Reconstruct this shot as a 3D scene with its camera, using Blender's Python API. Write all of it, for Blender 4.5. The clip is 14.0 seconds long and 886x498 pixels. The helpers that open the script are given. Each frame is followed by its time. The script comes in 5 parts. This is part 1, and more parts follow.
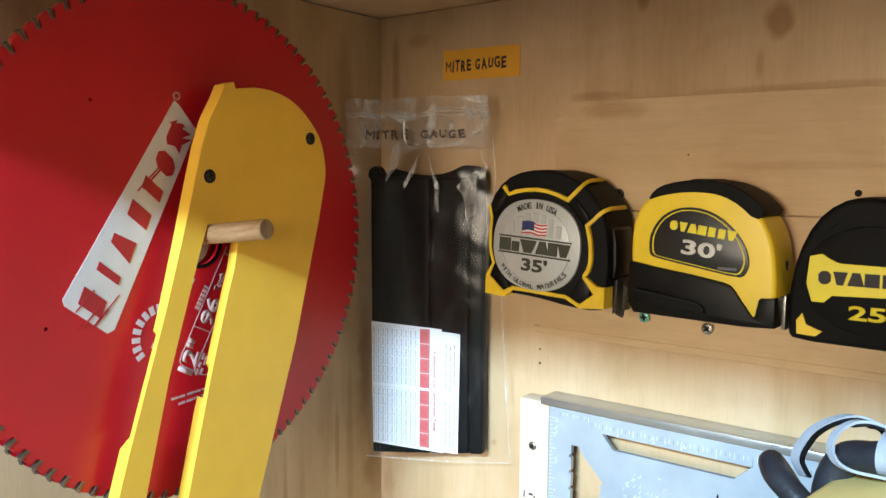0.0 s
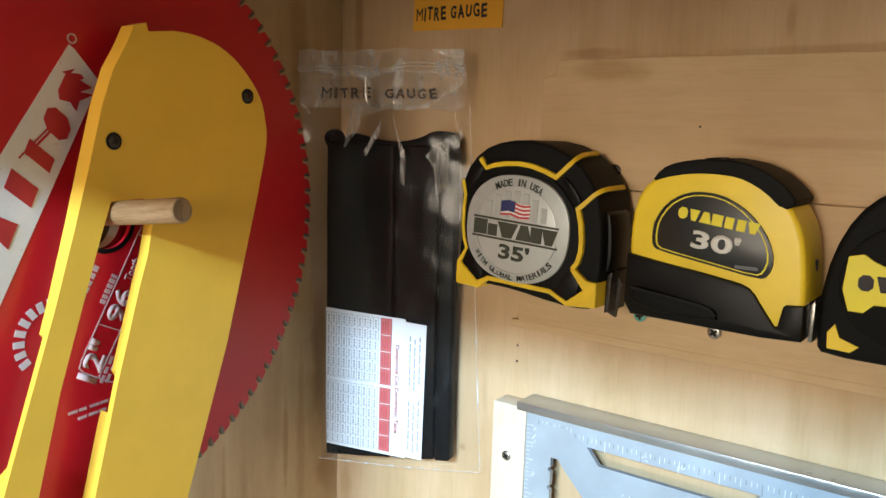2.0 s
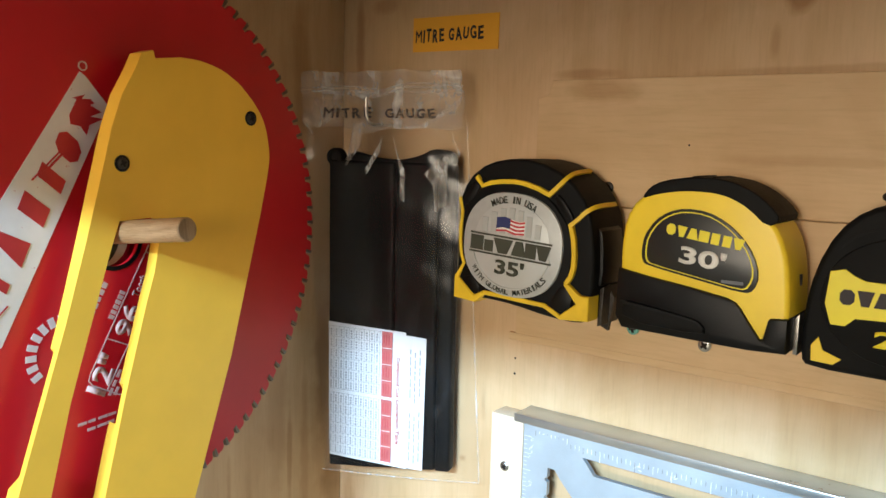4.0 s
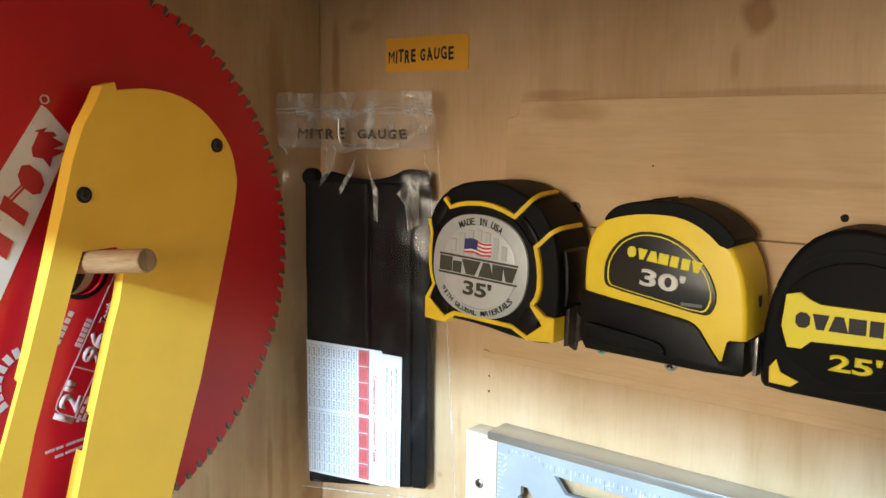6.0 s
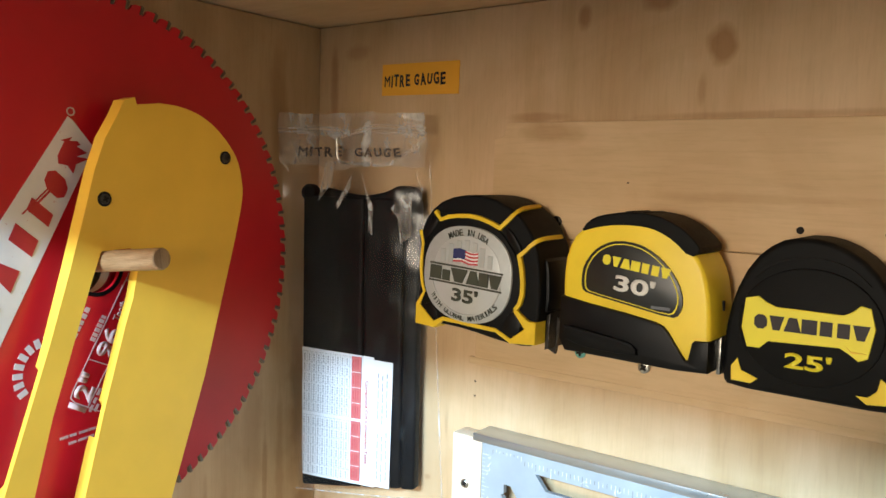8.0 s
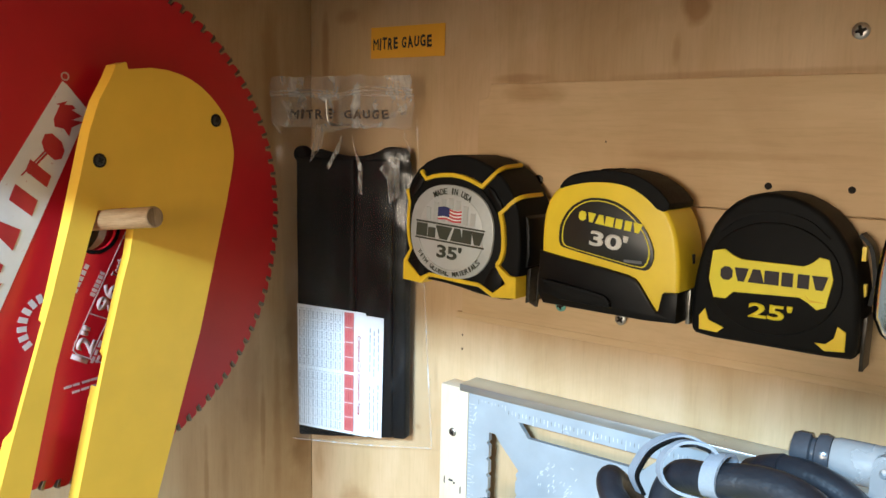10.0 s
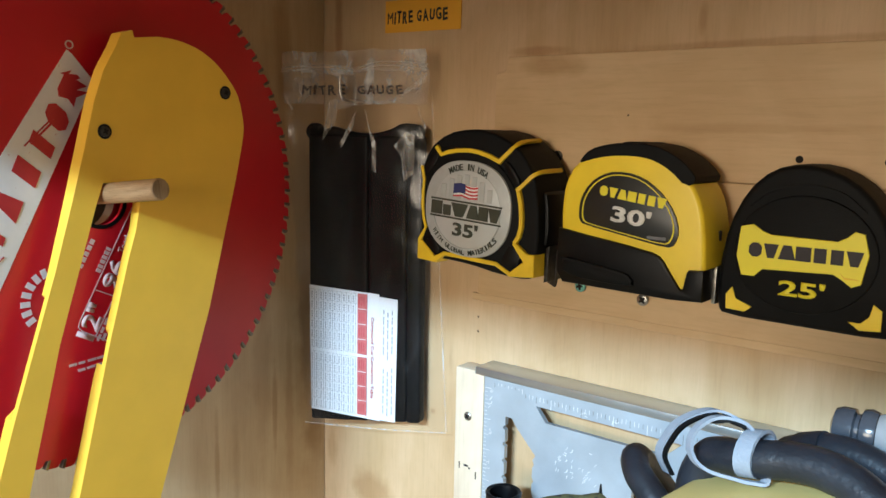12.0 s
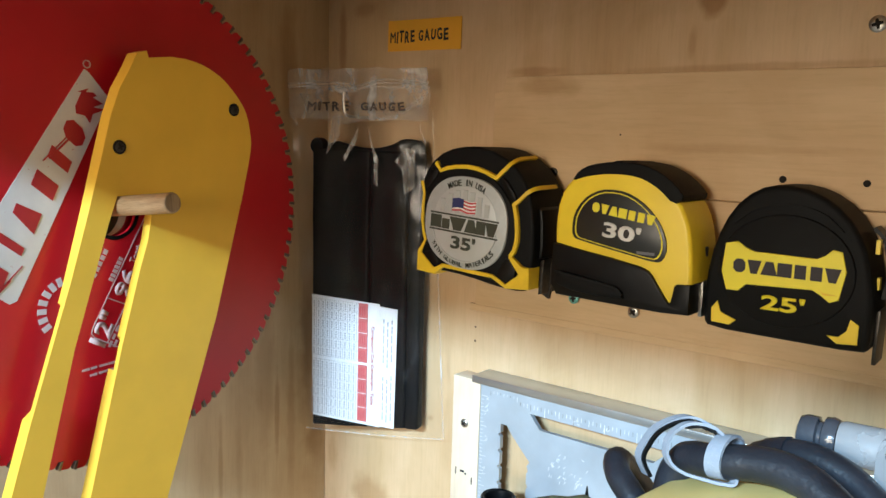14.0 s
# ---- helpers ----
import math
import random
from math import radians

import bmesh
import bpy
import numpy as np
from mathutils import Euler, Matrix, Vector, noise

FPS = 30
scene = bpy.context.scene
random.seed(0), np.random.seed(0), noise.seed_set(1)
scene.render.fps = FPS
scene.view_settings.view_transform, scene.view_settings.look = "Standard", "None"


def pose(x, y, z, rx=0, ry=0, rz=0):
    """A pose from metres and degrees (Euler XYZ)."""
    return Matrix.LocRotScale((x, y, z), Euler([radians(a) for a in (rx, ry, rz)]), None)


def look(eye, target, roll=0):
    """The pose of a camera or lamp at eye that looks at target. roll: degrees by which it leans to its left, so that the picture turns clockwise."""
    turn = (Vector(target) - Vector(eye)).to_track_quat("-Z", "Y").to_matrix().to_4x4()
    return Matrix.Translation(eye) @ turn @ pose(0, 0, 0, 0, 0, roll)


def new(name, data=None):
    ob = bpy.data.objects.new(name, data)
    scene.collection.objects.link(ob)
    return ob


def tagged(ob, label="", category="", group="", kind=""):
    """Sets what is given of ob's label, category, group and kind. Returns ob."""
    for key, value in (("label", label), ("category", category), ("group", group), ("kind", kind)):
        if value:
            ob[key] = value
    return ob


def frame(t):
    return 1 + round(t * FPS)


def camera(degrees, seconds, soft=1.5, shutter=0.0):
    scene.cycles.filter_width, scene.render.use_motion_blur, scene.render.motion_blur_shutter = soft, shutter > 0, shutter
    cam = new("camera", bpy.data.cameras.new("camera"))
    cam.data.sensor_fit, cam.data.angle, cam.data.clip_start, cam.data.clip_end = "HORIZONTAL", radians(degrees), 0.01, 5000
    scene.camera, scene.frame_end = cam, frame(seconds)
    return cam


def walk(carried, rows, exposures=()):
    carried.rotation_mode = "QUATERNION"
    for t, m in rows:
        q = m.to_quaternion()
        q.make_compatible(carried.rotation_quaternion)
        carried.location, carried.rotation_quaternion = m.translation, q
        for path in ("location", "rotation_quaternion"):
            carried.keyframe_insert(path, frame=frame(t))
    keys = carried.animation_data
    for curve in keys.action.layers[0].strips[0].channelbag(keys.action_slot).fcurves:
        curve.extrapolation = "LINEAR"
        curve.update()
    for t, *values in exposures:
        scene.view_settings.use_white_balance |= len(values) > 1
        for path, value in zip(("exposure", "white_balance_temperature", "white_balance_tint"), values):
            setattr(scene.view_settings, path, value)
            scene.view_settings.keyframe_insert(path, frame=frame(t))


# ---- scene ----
cam = camera(58.0, 14.0)
PATH = [
    (0, (0.526, -0.576, 1.651), (-0.7, 0.993, 1.47), 0.4),
    (0.5, (0.468, -0.517, 1.661), (-0.715, 1.072, 1.39), -0.1),
    (1, (0.484, -0.498, 1.674), (-0.709, 1.077, 1.361), 0.8),
    (1.5, (0.472, -0.499, 1.654), (-0.704, 1.088, 1.339), 1.8),
    (2, (0.474, -0.497, 1.659), (-0.696, 1.1, 1.373), 1.8),
    (2.2, (0.479, -0.499, 1.669), (-0.689, 1.101, 1.397), 1.8),
    (4.5, (0.489, -0.507, 1.663), (-0.709, 1.073, 1.408), 1.6),
    (5, (0.488, -0.51, 1.664), (-0.724, 1.061, 1.409), 1.7),
    (5.5, (0.507, -0.499, 1.685), (-0.703, 1.072, 1.434), 0.6),
    (6, (0.511, -0.491, 1.678), (-0.695, 1.084, 1.425), 0.8),
    (6.5, (0.494, -0.497, 1.662), (-0.697, 1.088, 1.4), 1.6),
    (7, (0.502, -0.499, 1.661), (-0.694, 1.087, 1.43), 1.9),
    (7.5, (0.522, -0.526, 1.666), (-0.68, 1.062, 1.477), 1.7),
    (8, (0.536, -0.523, 1.667), (-0.657, 1.072, 1.493), 1.6),
    (8.5, (0.539, -0.515, 1.657), (-0.658, 1.076, 1.468), 1.6),
    (9, (0.557, -0.53, 1.659), (-0.648, 1.052, 1.445), 1.5),
    (9.2, (0.565, -0.536, 1.666), (-0.633, 1.049, 1.439), 1.4),
    (11.5, (0.554, -0.517, 1.657), (-0.668, 1.04, 1.366), 1.2),
    (12, (0.553, -0.517, 1.653), (-0.678, 1.034, 1.367), 1.2),
    (12.5, (0.552, -0.516, 1.652), (-0.678, 1.034, 1.367), 1.5),
    (13, (0.553, -0.52, 1.656), (-0.684, 1.026, 1.381), 1.5),
    (13.5, (0.556, -0.522, 1.656), (-0.678, 1.028, 1.383), 1.4),
    (14, (0.567, -0.533, 1.659), (-0.666, 1.019, 1.394), 1.7),
]
walk(cam, [(t, look(eye, target, roll)) for t, eye, target, roll in PATH],
     [(0.0, -0.10), (1.0, -0.28), (2.0, -0.24), (5.5, -0.05), (8.5, -0.03), (9.2, -0.05), (11.5, -0.38), (12.5, -0.36), (14.0, -0.26)])

# ---- light ----
world = bpy.data.worlds.new("world")
scene.world = world
world.use_nodes = True
wn = world.node_tree.nodes
sky = wn.new("ShaderNodeTexSky")
sky.sky_type = "NISHITA"
sky.sun_disc = False
sky.sun_elevation, sky.sun_rotation = radians(40), radians(200)
wn["Background"].inputs["Strength"].default_value = 0.1
world.node_tree.links.new(sky.outputs[0], wn["Background"].inputs["Color"])


def area(name, m, w, h, power, colour):
    lamp = bpy.data.lights.new(name, "AREA")
    lamp.shape, lamp.size, lamp.size_y, lamp.energy, lamp.color = "RECTANGLE", w, h, power, colour
    ob = new(name, lamp)
    ob.matrix_world = m
    return ob


# added lamps, their sources unseen: a narrow high bluish key, and a warm fill below it
area("key_lamp_added", look((0.72, -2.30, 2.47), (0.2, 0, 1.50)), 0.7, 0.14, 146, (0.47, 0.74, 1.0))
area("fill_lamp_added", look((0.50, -2.30, 1.73), (0.25, 0, 1.60)), 0.6, 0.50, 26.5, (1.0, 0.86, 0.68))


# ---- materials ----
def base_mat(name):
    m = bpy.data.materials.new(name)
    m.use_nodes = True
    nt = m.node_tree
    return m, nt, nt.nodes["Principled BSDF"]


def node(nt, kind, **values):
    n = nt.nodes.new(kind)
    for key, value in values.items():
        n.inputs[key].default_value = value
    return n


def ramp(nt, fac, stops):
    r = nt.nodes.new("ShaderNodeValToRGB")
    while len(r.color_ramp.elements) < len(stops):
        r.color_ramp.elements.new(0.5)
    for e, (p, c) in zip(r.color_ramp.elements, stops):
        e.position, e.color = p, (*c, 1)
    nt.links.new(fac, r.inputs[0])
    return r.outputs[0]


def mix(nt, fac, a, b, how="MIX"):
    n = nt.nodes.new("ShaderNodeMix")
    n.data_type, n.blend_type = "RGBA", how
    for sock, v in ((n.inputs[0], fac), (n.inputs[6], a), (n.inputs[7], b)):
        if hasattr(v, "links"):
            nt.links.new(v, sock)
        else:
            sock.default_value = v if isinstance(v, (int, float)) else (*v, 1)
    return n.outputs[2]


def noise_of(nt, scale, detail=4.0, rough=0.55, stretch=(1, 1, 1), distort=0.0, shift=(0, 0, 0)):
    co = nt.nodes.new("ShaderNodeTexCoord")
    mp = node(nt, "ShaderNodeMapping", Scale=stretch, Location=shift)
    nt.links.new(co.outputs["Object"], mp.inputs["Vector"])
    n = node(nt, "ShaderNodeTexNoise", Scale=scale, Detail=detail, Roughness=rough, Distortion=distort)
    nt.links.new(mp.outputs[0], n.inputs["Vector"])
    return n.outputs[0]


def bump(nt, bs, height, strength, distance=0.001):
    b = node(nt, "ShaderNodeBump", Strength=strength, Distance=distance)
    nt.links.new(height, b.inputs["Height"])
    nt.links.new(b.outputs[0], bs.inputs["Normal"])


def paint(name, colour, rough=0.45, metal=0.0, vary=0.12, scale=60, grain=900, relief=0.08, wear=None, coat=0.0, spec=0.5):
    """Paint, plastic, rubber or metal: broad tone changes, fine grain, and gloss that varies."""
    m, nt, bs = base_mat(name)
    broad = noise_of(nt, scale, 5)
    fine = noise_of(nt, grain, 3)
    dark = tuple(c * (1 - vary) for c in colour)
    lite = tuple(min(1, c * (1 + vary)) for c in colour)
    col = ramp(nt, broad, [(0.3, dark), (0.7, lite)])
    if wear:
        spots = ramp(nt, noise_of(nt, scale * 4, 6, 0.7), [(wear[1], (0, 0, 0)), (wear[1] + 0.06, (1, 1, 1))])
        col = mix(nt, spots, col, wear[0])
    nt.links.new(col, bs.inputs["Base Color"])
    mr = node(nt, "ShaderNodeMapRange", **{"To Min": max(0.02, rough - 0.09), "To Max": min(1, rough + 0.09)})
    nt.links.new(broad, mr.inputs[0])
    nt.links.new(mr.outputs[0], bs.inputs["Roughness"])
    bs.inputs["Metallic"].default_value = metal
    bs.inputs["Coat Weight"].default_value = coat
    bs.inputs["Specular IOR Level"].default_value = spec
    bump(nt, bs, fine, relief)
    return m


def wood(name, along, light=(0.735, 0.525, 0.325), dark=(0.56, 0.37, 0.19), knots_shade=(), shift=(0, 0, 0), scale=1.0, contrast=1.0):
    """Pale plywood with its grain along one axis, pores, soft figure, knot marks and painted shade."""
    m, nt, bs = base_mat(name)
    st = [1.0, 1.0, 1.0]
    st["xyz".index(along)] = 0.07
    wide = [1.0, 1.0, 1.0]
    wide["xyz".index(along)] = 0.22
    figure = noise_of(nt, 13 * scale, 4, 0.5, wide, 0.6, shift)
    grain = noise_of(nt, 150 * scale, 6, 0.65, st, 0.3, shift)
    pores = noise_of(nt, 520 * scale, 3, 0.6, st, 0.0, shift)
    col = ramp(nt, figure, [(0.30, dark), (0.48, tuple((a + b) / 2 for a, b in zip(light, dark))), (0.68, light)])
    col = mix(nt, min(1.0, 0.15 * contrast), col, ramp(nt, grain, [(0.33, (0.60, 0.52, 0.43)), (0.66, (1, 1, 1))]), "MULTIPLY")
    col = mix(nt, min(1.0, 0.09 * contrast), col, ramp(nt, pores, [(0.36, (0.5, 0.42, 0.34)), (0.5, (1, 1, 1))]), "MULTIPLY")
    blot = noise_of(nt, 11, 5, 0.6, (1, 1, 1), 1.2, shift)
    col = mix(nt, 0.35, col, ramp(nt, blot, [(0.34, (0.78, 0.70, 0.60)), (0.6, (1, 1, 1))]), "MULTIPLY")
    warp = noise_of(nt, 40, 3)
    for (x, y, z), (sx, sy, sz), depth in knots_shade:
        co = nt.nodes.new("ShaderNodeTexCoord")
        mp = node(nt, "ShaderNodeMapping", Location=(-x / sx, -y / sy, -z / sz), Scale=(1 / sx, 1 / sy, 1 / sz))
        nt.links.new(co.outputs["Object"], mp.inputs["Vector"])
        ln = nt.nodes.new("ShaderNodeVectorMath")
        ln.operation = "LENGTH"
        nt.links.new(mp.outputs[0], ln.inputs[0])
        add = nt.nodes.new("ShaderNodeMath")
        add.operation = "MULTIPLY_ADD"
        add.inputs[1].default_value, add.inputs[2].default_value = 1.1, -0.55
        nt.links.new(warp, add.inputs[0])
        s = nt.nodes.new("ShaderNodeMath")
        nt.links.new(ln.outputs["Value"], s.inputs[0])
        nt.links.new(add.outputs[0], s.inputs[1])
        k = tuple(1 - depth * f for f in (0.45, 0.6, 0.75))
        col = mix(nt, 1.0, col, ramp(nt, s.outputs[0], [(0.45, k), (1.0, (1, 1, 1))]), "MULTIPLY")
    nt.links.new(col, bs.inputs["Base Color"])
    bs.inputs["Roughness"].default_value = 0.55
    bs.inputs["Specular IOR Level"].default_value = 0.35
    bump(nt, bs, grain, 0.10, 0.0006)
    return m


# knot and stain marks; the last two paint the shadow above the strip
KNOTS_SHADE = [((0.364, 0, 1.758), (0.011, 0.05, 0.014), 0.75), ((0.265, 0, 1.785), (0.006, 0.05, 0.012), 0.6), ((0.322, 0, 1.79), (0.015, 0.05, 0.008), 0.6),
         ((0.018, 0, 1.742), (0.006, 0.05, 0.045), 0.55), ((0.046, 0, 1.775), (0.018, 0.05, 0.008), 0.35), ((0.352, 0, 1.73), (0.004, 0.05, 0.012), 0.35),
         ((0.010, 0, 1.352), (0.009, 0.05, 0.030), 0.4), ((0.062, 0, 1.322), (0.030, 0.05, 0.022), 0.45), ((0.135, 0, 1.415), (0.004, 0.05, 0.003), 0.4), ((0.230, 0, 1.7150), (0.030, 0.05, 0.004), 0.4), ((0.40, 0, 1.713), (0.10, 0.05, 0.003), 0.35)]
WOOD_BACK = wood("plywood_vertical_grain", "z", knots_shade=KNOTS_SHADE)
# darker than the back; patches near y -0.02 paint the bag's shadow, others are figure
WOOD_SIDE = wood("plywood_side_painted_shadow", "z", (0.62, 0.465, 0.285), (0.44, 0.30, 0.165), knots_shade=[((0, -0.024, 1.47), (0.05, 0.010, 0.06), 0.45), ((0, -0.075, 1.44), (0.05, 0.012, 0.10), 0.3), ((0, -0.05, 1.72), (0.05, 0.012, 0.07), 0.35), ((0, -0.045, 1.395), (0.05, 0.006, 0.09), 0.35), ((0, -0.105, 1.36), (0.05, 0.005, 0.05), 0.3), ((0, -0.012, 1.36), (0.05, 0.014, 0.035), 0.4), ((0, -0.016, 1.46), (0.05, 0.024, 0.13), 0.45), ((0, -0.062, 1.40), (0.05, 0.0035, 0.06), 0.5), ((0, -0.125, 1.37), (0.05, 0.003, 0.05), 0.45)], shift=(3, 1, 2))
WOOD_TOP = wood("plywood_ceiling", "x", shift=(5, 2, 1))
WOOD_PANEL = wood("plywood_horizontal_grain", "x", (0.73, 0.52, 0.305), (0.60, 0.405, 0.21), knots_shade=[((0.245, 0, 1.703), (0.030, 0.05, 0.010), 0.4), ((0.40, 0, 1.66), (0.09, 0.05, 0.004), 0.25)], shift=(7, 3, 4))
WOOD_CLEAT = wood("pine_cleat", "z", (0.82, 0.69, 0.53), (0.73, 0.58, 0.42), shift=(1, 8, 3))
WOOD_DOWEL = wood("beech_dowel", "x", (0.60, 0.40, 0.22), (0.40, 0.25, 0.13), shift=(2, 5, 9), scale=4.0, contrast=4.6)
PLASTER = paint("plaster", (0.55, 0.52, 0.47), 0.8, vary=0.06, scale=3, grain=60)
CONCRETE = paint("concrete", (0.30, 0.28, 0.26), 0.8, vary=0.15, scale=4, grain=80)
RED = paint("red_blade_coating", (0.57, 0.009, 0.020), 0.33, vary=0.10, scale=14, grain=1200, relief=0.04)
PRINT_WHITE = paint("white_print", (0.74, 0.70, 0.69), 0.5, vary=0.06, wear=((0.43, 0.012, 0.018), 0.66))
PRINT_FADED = paint("faded_print", (0.62, 0.46, 0.44), 0.5, vary=0.12, scale=200, wear=((0.43, 0.012, 0.018), 0.60))
PRINT_RED = paint("red_print", (0.45, 0.02, 0.03), 0.45)
CARBIDE = paint("carbide", (0.19, 0.16, 0.13), 0.36, 0.85, vary=0.3, scale=300)
YELLOW_PLATE = paint("yellow_plate_paint", (0.92, 0.53, 0.055), 0.42, vary=0.05, scale=25, relief=0.05)
LEMON = paint("lemon_print", (0.86, 0.74, 0.035), 0.45, vary=0.04, scale=60)
YELLOW = paint("yellow_abs", (0.95, 0.69, 0.040), 0.38, vary=0.06, scale=40, wear=((0.42, 0.28, 0.05), 0.70))
YELLOW_DK = paint("yellow_rubber_trim", (0.82, 0.55, 0.02), 0.5, vary=0.1, scale=80, wear=((0.15, 0.10, 0.03), 0.68))
BLACK = paint("black_rubber", (0.0044, 0.0046, 0.0050), 0.58, vary=0.3, scale=120, grain=1500, relief=0.25, spec=0.15)
BLACK_ABS = paint("black_abs", (0.0042, 0.0042, 0.0047), 0.40, vary=0.25, scale=90, relief=0.12, spec=0.20)
LABEL_DARK = paint("dark_label_film", (0.018, 0.019, 0.018), 0.35, vary=0.15)
SPACER = paint("olive_fibre_washer", (0.10, 0.10, 0.065), 0.7, vary=0.15)
SILVER = paint("silver_label_film", (0.47, 0.49, 0.49), 0.40, 0.15, vary=0.05, scale=150, relief=0.05)
SILVER_LT = paint("embossed_silver", (0.55, 0.57, 0.57), 0.34, 0.2, vary=0.05)
INK = paint("black_ink", (0.02, 0.015, 0.02), 0.6, vary=0.3, scale=300)
INK_WORN = paint("worn_pen_ink", (0.05, 0.035, 0.03), 0.6, vary=0.3, scale=250, wear=((0.26, 0.19, 0.13), 0.53))
BLACK_SOFT = paint("matt_black_plastic", (0.0028, 0.0028, 0.0036), 0.5, vary=0.3, scale=60, grain=300, relief=0.03, spec=0.10)
GREYINK = paint("grey_ink", (0.17, 0.18, 0.21), 0.7)
FIGURE_INK = paint("pale_figure_ink", (0.33, 0.34, 0.38), 0.7)
GREENINK = paint("dark_olive_print", (0.045, 0.05, 0.035), 0.5)
WHITE_INK = paint("white_ink", (0.78, 0.78, 0.76), 0.5)
NAVY = paint("navy_print", (0.02, 0.03, 0.13), 0.5)
FLAGRED = paint("flag_red_print", (0.50, 0.05, 0.06), 0.5)
PAPER = paint("white_paper", (0.78, 0.79, 0.82), 0.8, vary=0.03, scale=30, relief=0.1)
PAPER_RED = paint("red_table_print", (0.55, 0.13, 0.13), 0.7, vary=0.1, scale=200)
NOTE = paint("orange_note_paper", (0.86, 0.42, 0.035), 0.75, vary=0.03, scale=40, relief=0.1)
# bluish base paints in a sky reflection on the square
ALU = paint("brushed_aluminium", (0.50, 0.57, 0.64), 0.40, 0.45, vary=0.08, scale=35, grain=700, relief=0.10)
ALU_FENCE = paint("extruded_aluminium", (0.52, 0.54, 0.55), 0.30, 0.85, vary=0.08, scale=35, grain=700, relief=0.10)
ALU_DK = paint("engraved_mark", (0.27, 0.29, 0.31), 0.5, 0.5)
ALU_LT = paint("bright_engraving", (0.85, 0.87, 0.90), 0.45, 0.3)
STEEL = paint("zinc_screw_steel", (0.42, 0.40, 0.37), 0.35, 1.0, vary=0.25, scale=300)
STEEL_DK = paint("dark_screw_steel", (0.06, 0.055, 0.05), 0.42, 0.8, vary=0.3, scale=300)
GREEN_SCREW = paint("green_coated_screw", (0.16, 0.42, 0.36), 0.35, 0.4, vary=0.15, scale=300)
CHROME = paint("chrome", (0.82, 0.83, 0.85), 0.08, 1.0, vary=0.03)
DARK_HOLE = paint("dark_hole", (0.012, 0.008, 0.006), 0.9)
RUBBER = paint("black_cable_rubber", (0.016, 0.018, 0.024), 0.42, vary=0.35, scale=70, grain=600, relief=0.2, wear=((0.035, 0.040, 0.050), 0.68), spec=0.5)
STRAP = paint("grey_hook_strap", (0.29, 0.32, 0.37), 0.75, vary=0.08, scale=200, grain=1500, relief=0.4)
CAMO = paint("mossy_camouflage_cloth", (0.17, 0.17, 0.07), 0.85, vary=0.6, scale=110, grain=900, relief=0.5, wear=((0.05, 0.045, 0.05), 0.52))
CREAM = paint("yellow_tool_housing", (0.80, 0.60, 0.22), 0.5, vary=0.06, scale=30)
GREY_CLEAR = paint("frosted_grey_plastic", (0.40, 0.42, 0.44), 0.25, vary=0.12, scale=60)
SMOKE = paint("smoky_clear_plastic", (0.045, 0.05, 0.06), 0.14, vary=0.3, scale=90, spec=0.6)
GREY_CLEAR.node_tree.nodes["Principled BSDF"].inputs["Transmission Weight"].default_value = 0.45


def film_mat(name, low, high, size, start, end):
    """Crinkled clear polythene: mostly see-through and glossy, with white patches painted in for glints and milkiness.
    """
    m, nt, bs = base_mat(name)
    out = nt.nodes["Material Output"]
    clear = nt.nodes.new("ShaderNodeBsdfTransparent")
    clear.inputs[0].default_value = (0.985, 0.985, 0.985, 1)
    gloss = node(nt, "ShaderNodeBsdfGlossy", Roughness=0.18)
    milk_glint = nt.nodes.new("ShaderNodeBsdfDiffuse")
    milk_glint.inputs[0].default_value = (0.75, 0.75, 0.74, 1)
    crease = noise_of(nt, 38, 4, 0.55, (1.4, 1, 0.6), 0.4)
    b = node(nt, "ShaderNodeBump", Strength=0.30, Distance=0.003)
    nt.links.new(crease, b.inputs["Height"])
    nt.links.new(b.outputs[0], gloss.inputs["Normal"])
    slant = node(nt, "ShaderNodeLayerWeight", Blend=0.5)
    nt.links.new(b.outputs[0], slant.inputs["Normal"])
    steep = nt.nodes.new("ShaderNodeMath")
    steep.operation, steep.inputs[1].default_value = "POWER", 4.0
    nt.links.new(slant.outputs["Facing"], steep.inputs[0])
    fres = nt.nodes.new("ShaderNodeMath")
    fres.operation, fres.inputs[1].default_value, fres.inputs[2].default_value = "MULTIPLY_ADD", 0.5, 0.022
    nt.links.new(steep.outputs[0], fres.inputs[0])
    s1 = nt.nodes.new("ShaderNodeMixShader")
    cloud = ramp(nt, noise_of(nt, size, 5, 0.62, (1.7, 1, 0.6), 0.5), [(start, (low,) * 3), (start * 0.5 + end * 0.5, (low * 0.75 + high * 0.25,) * 3), (end, (high,) * 3)])
    nt.links.new(cloud, s1.inputs[0])
    nt.links.new(clear.outputs[0], s1.inputs[1])
    nt.links.new(milk_glint.outputs[0], s1.inputs[2])
    s2 = nt.nodes.new("ShaderNodeMixShader")
    nt.links.new(fres.outputs[0], s2.inputs[0])
    nt.links.new(s1.outputs[0], s2.inputs[1])
    nt.links.new(gloss.outputs[0], s2.inputs[2])
    nt.links.new(s2.outputs[0], out.inputs["Surface"])
    return m


# high sets how strongly the painted white glints cover the film
FILM = film_mat("clear_polythene", 0.004, 0.13, 16, 0.56, 0.78)
FILM_TOP = film_mat("milky_zip_polythene_glints", 0.06, 0.75, 26, 0.40, 0.70)
FILM_FOLD_GLINT = film_mat("folded_polythene_glint", 0.03, 0.62, 95, 0.38, 0.66)


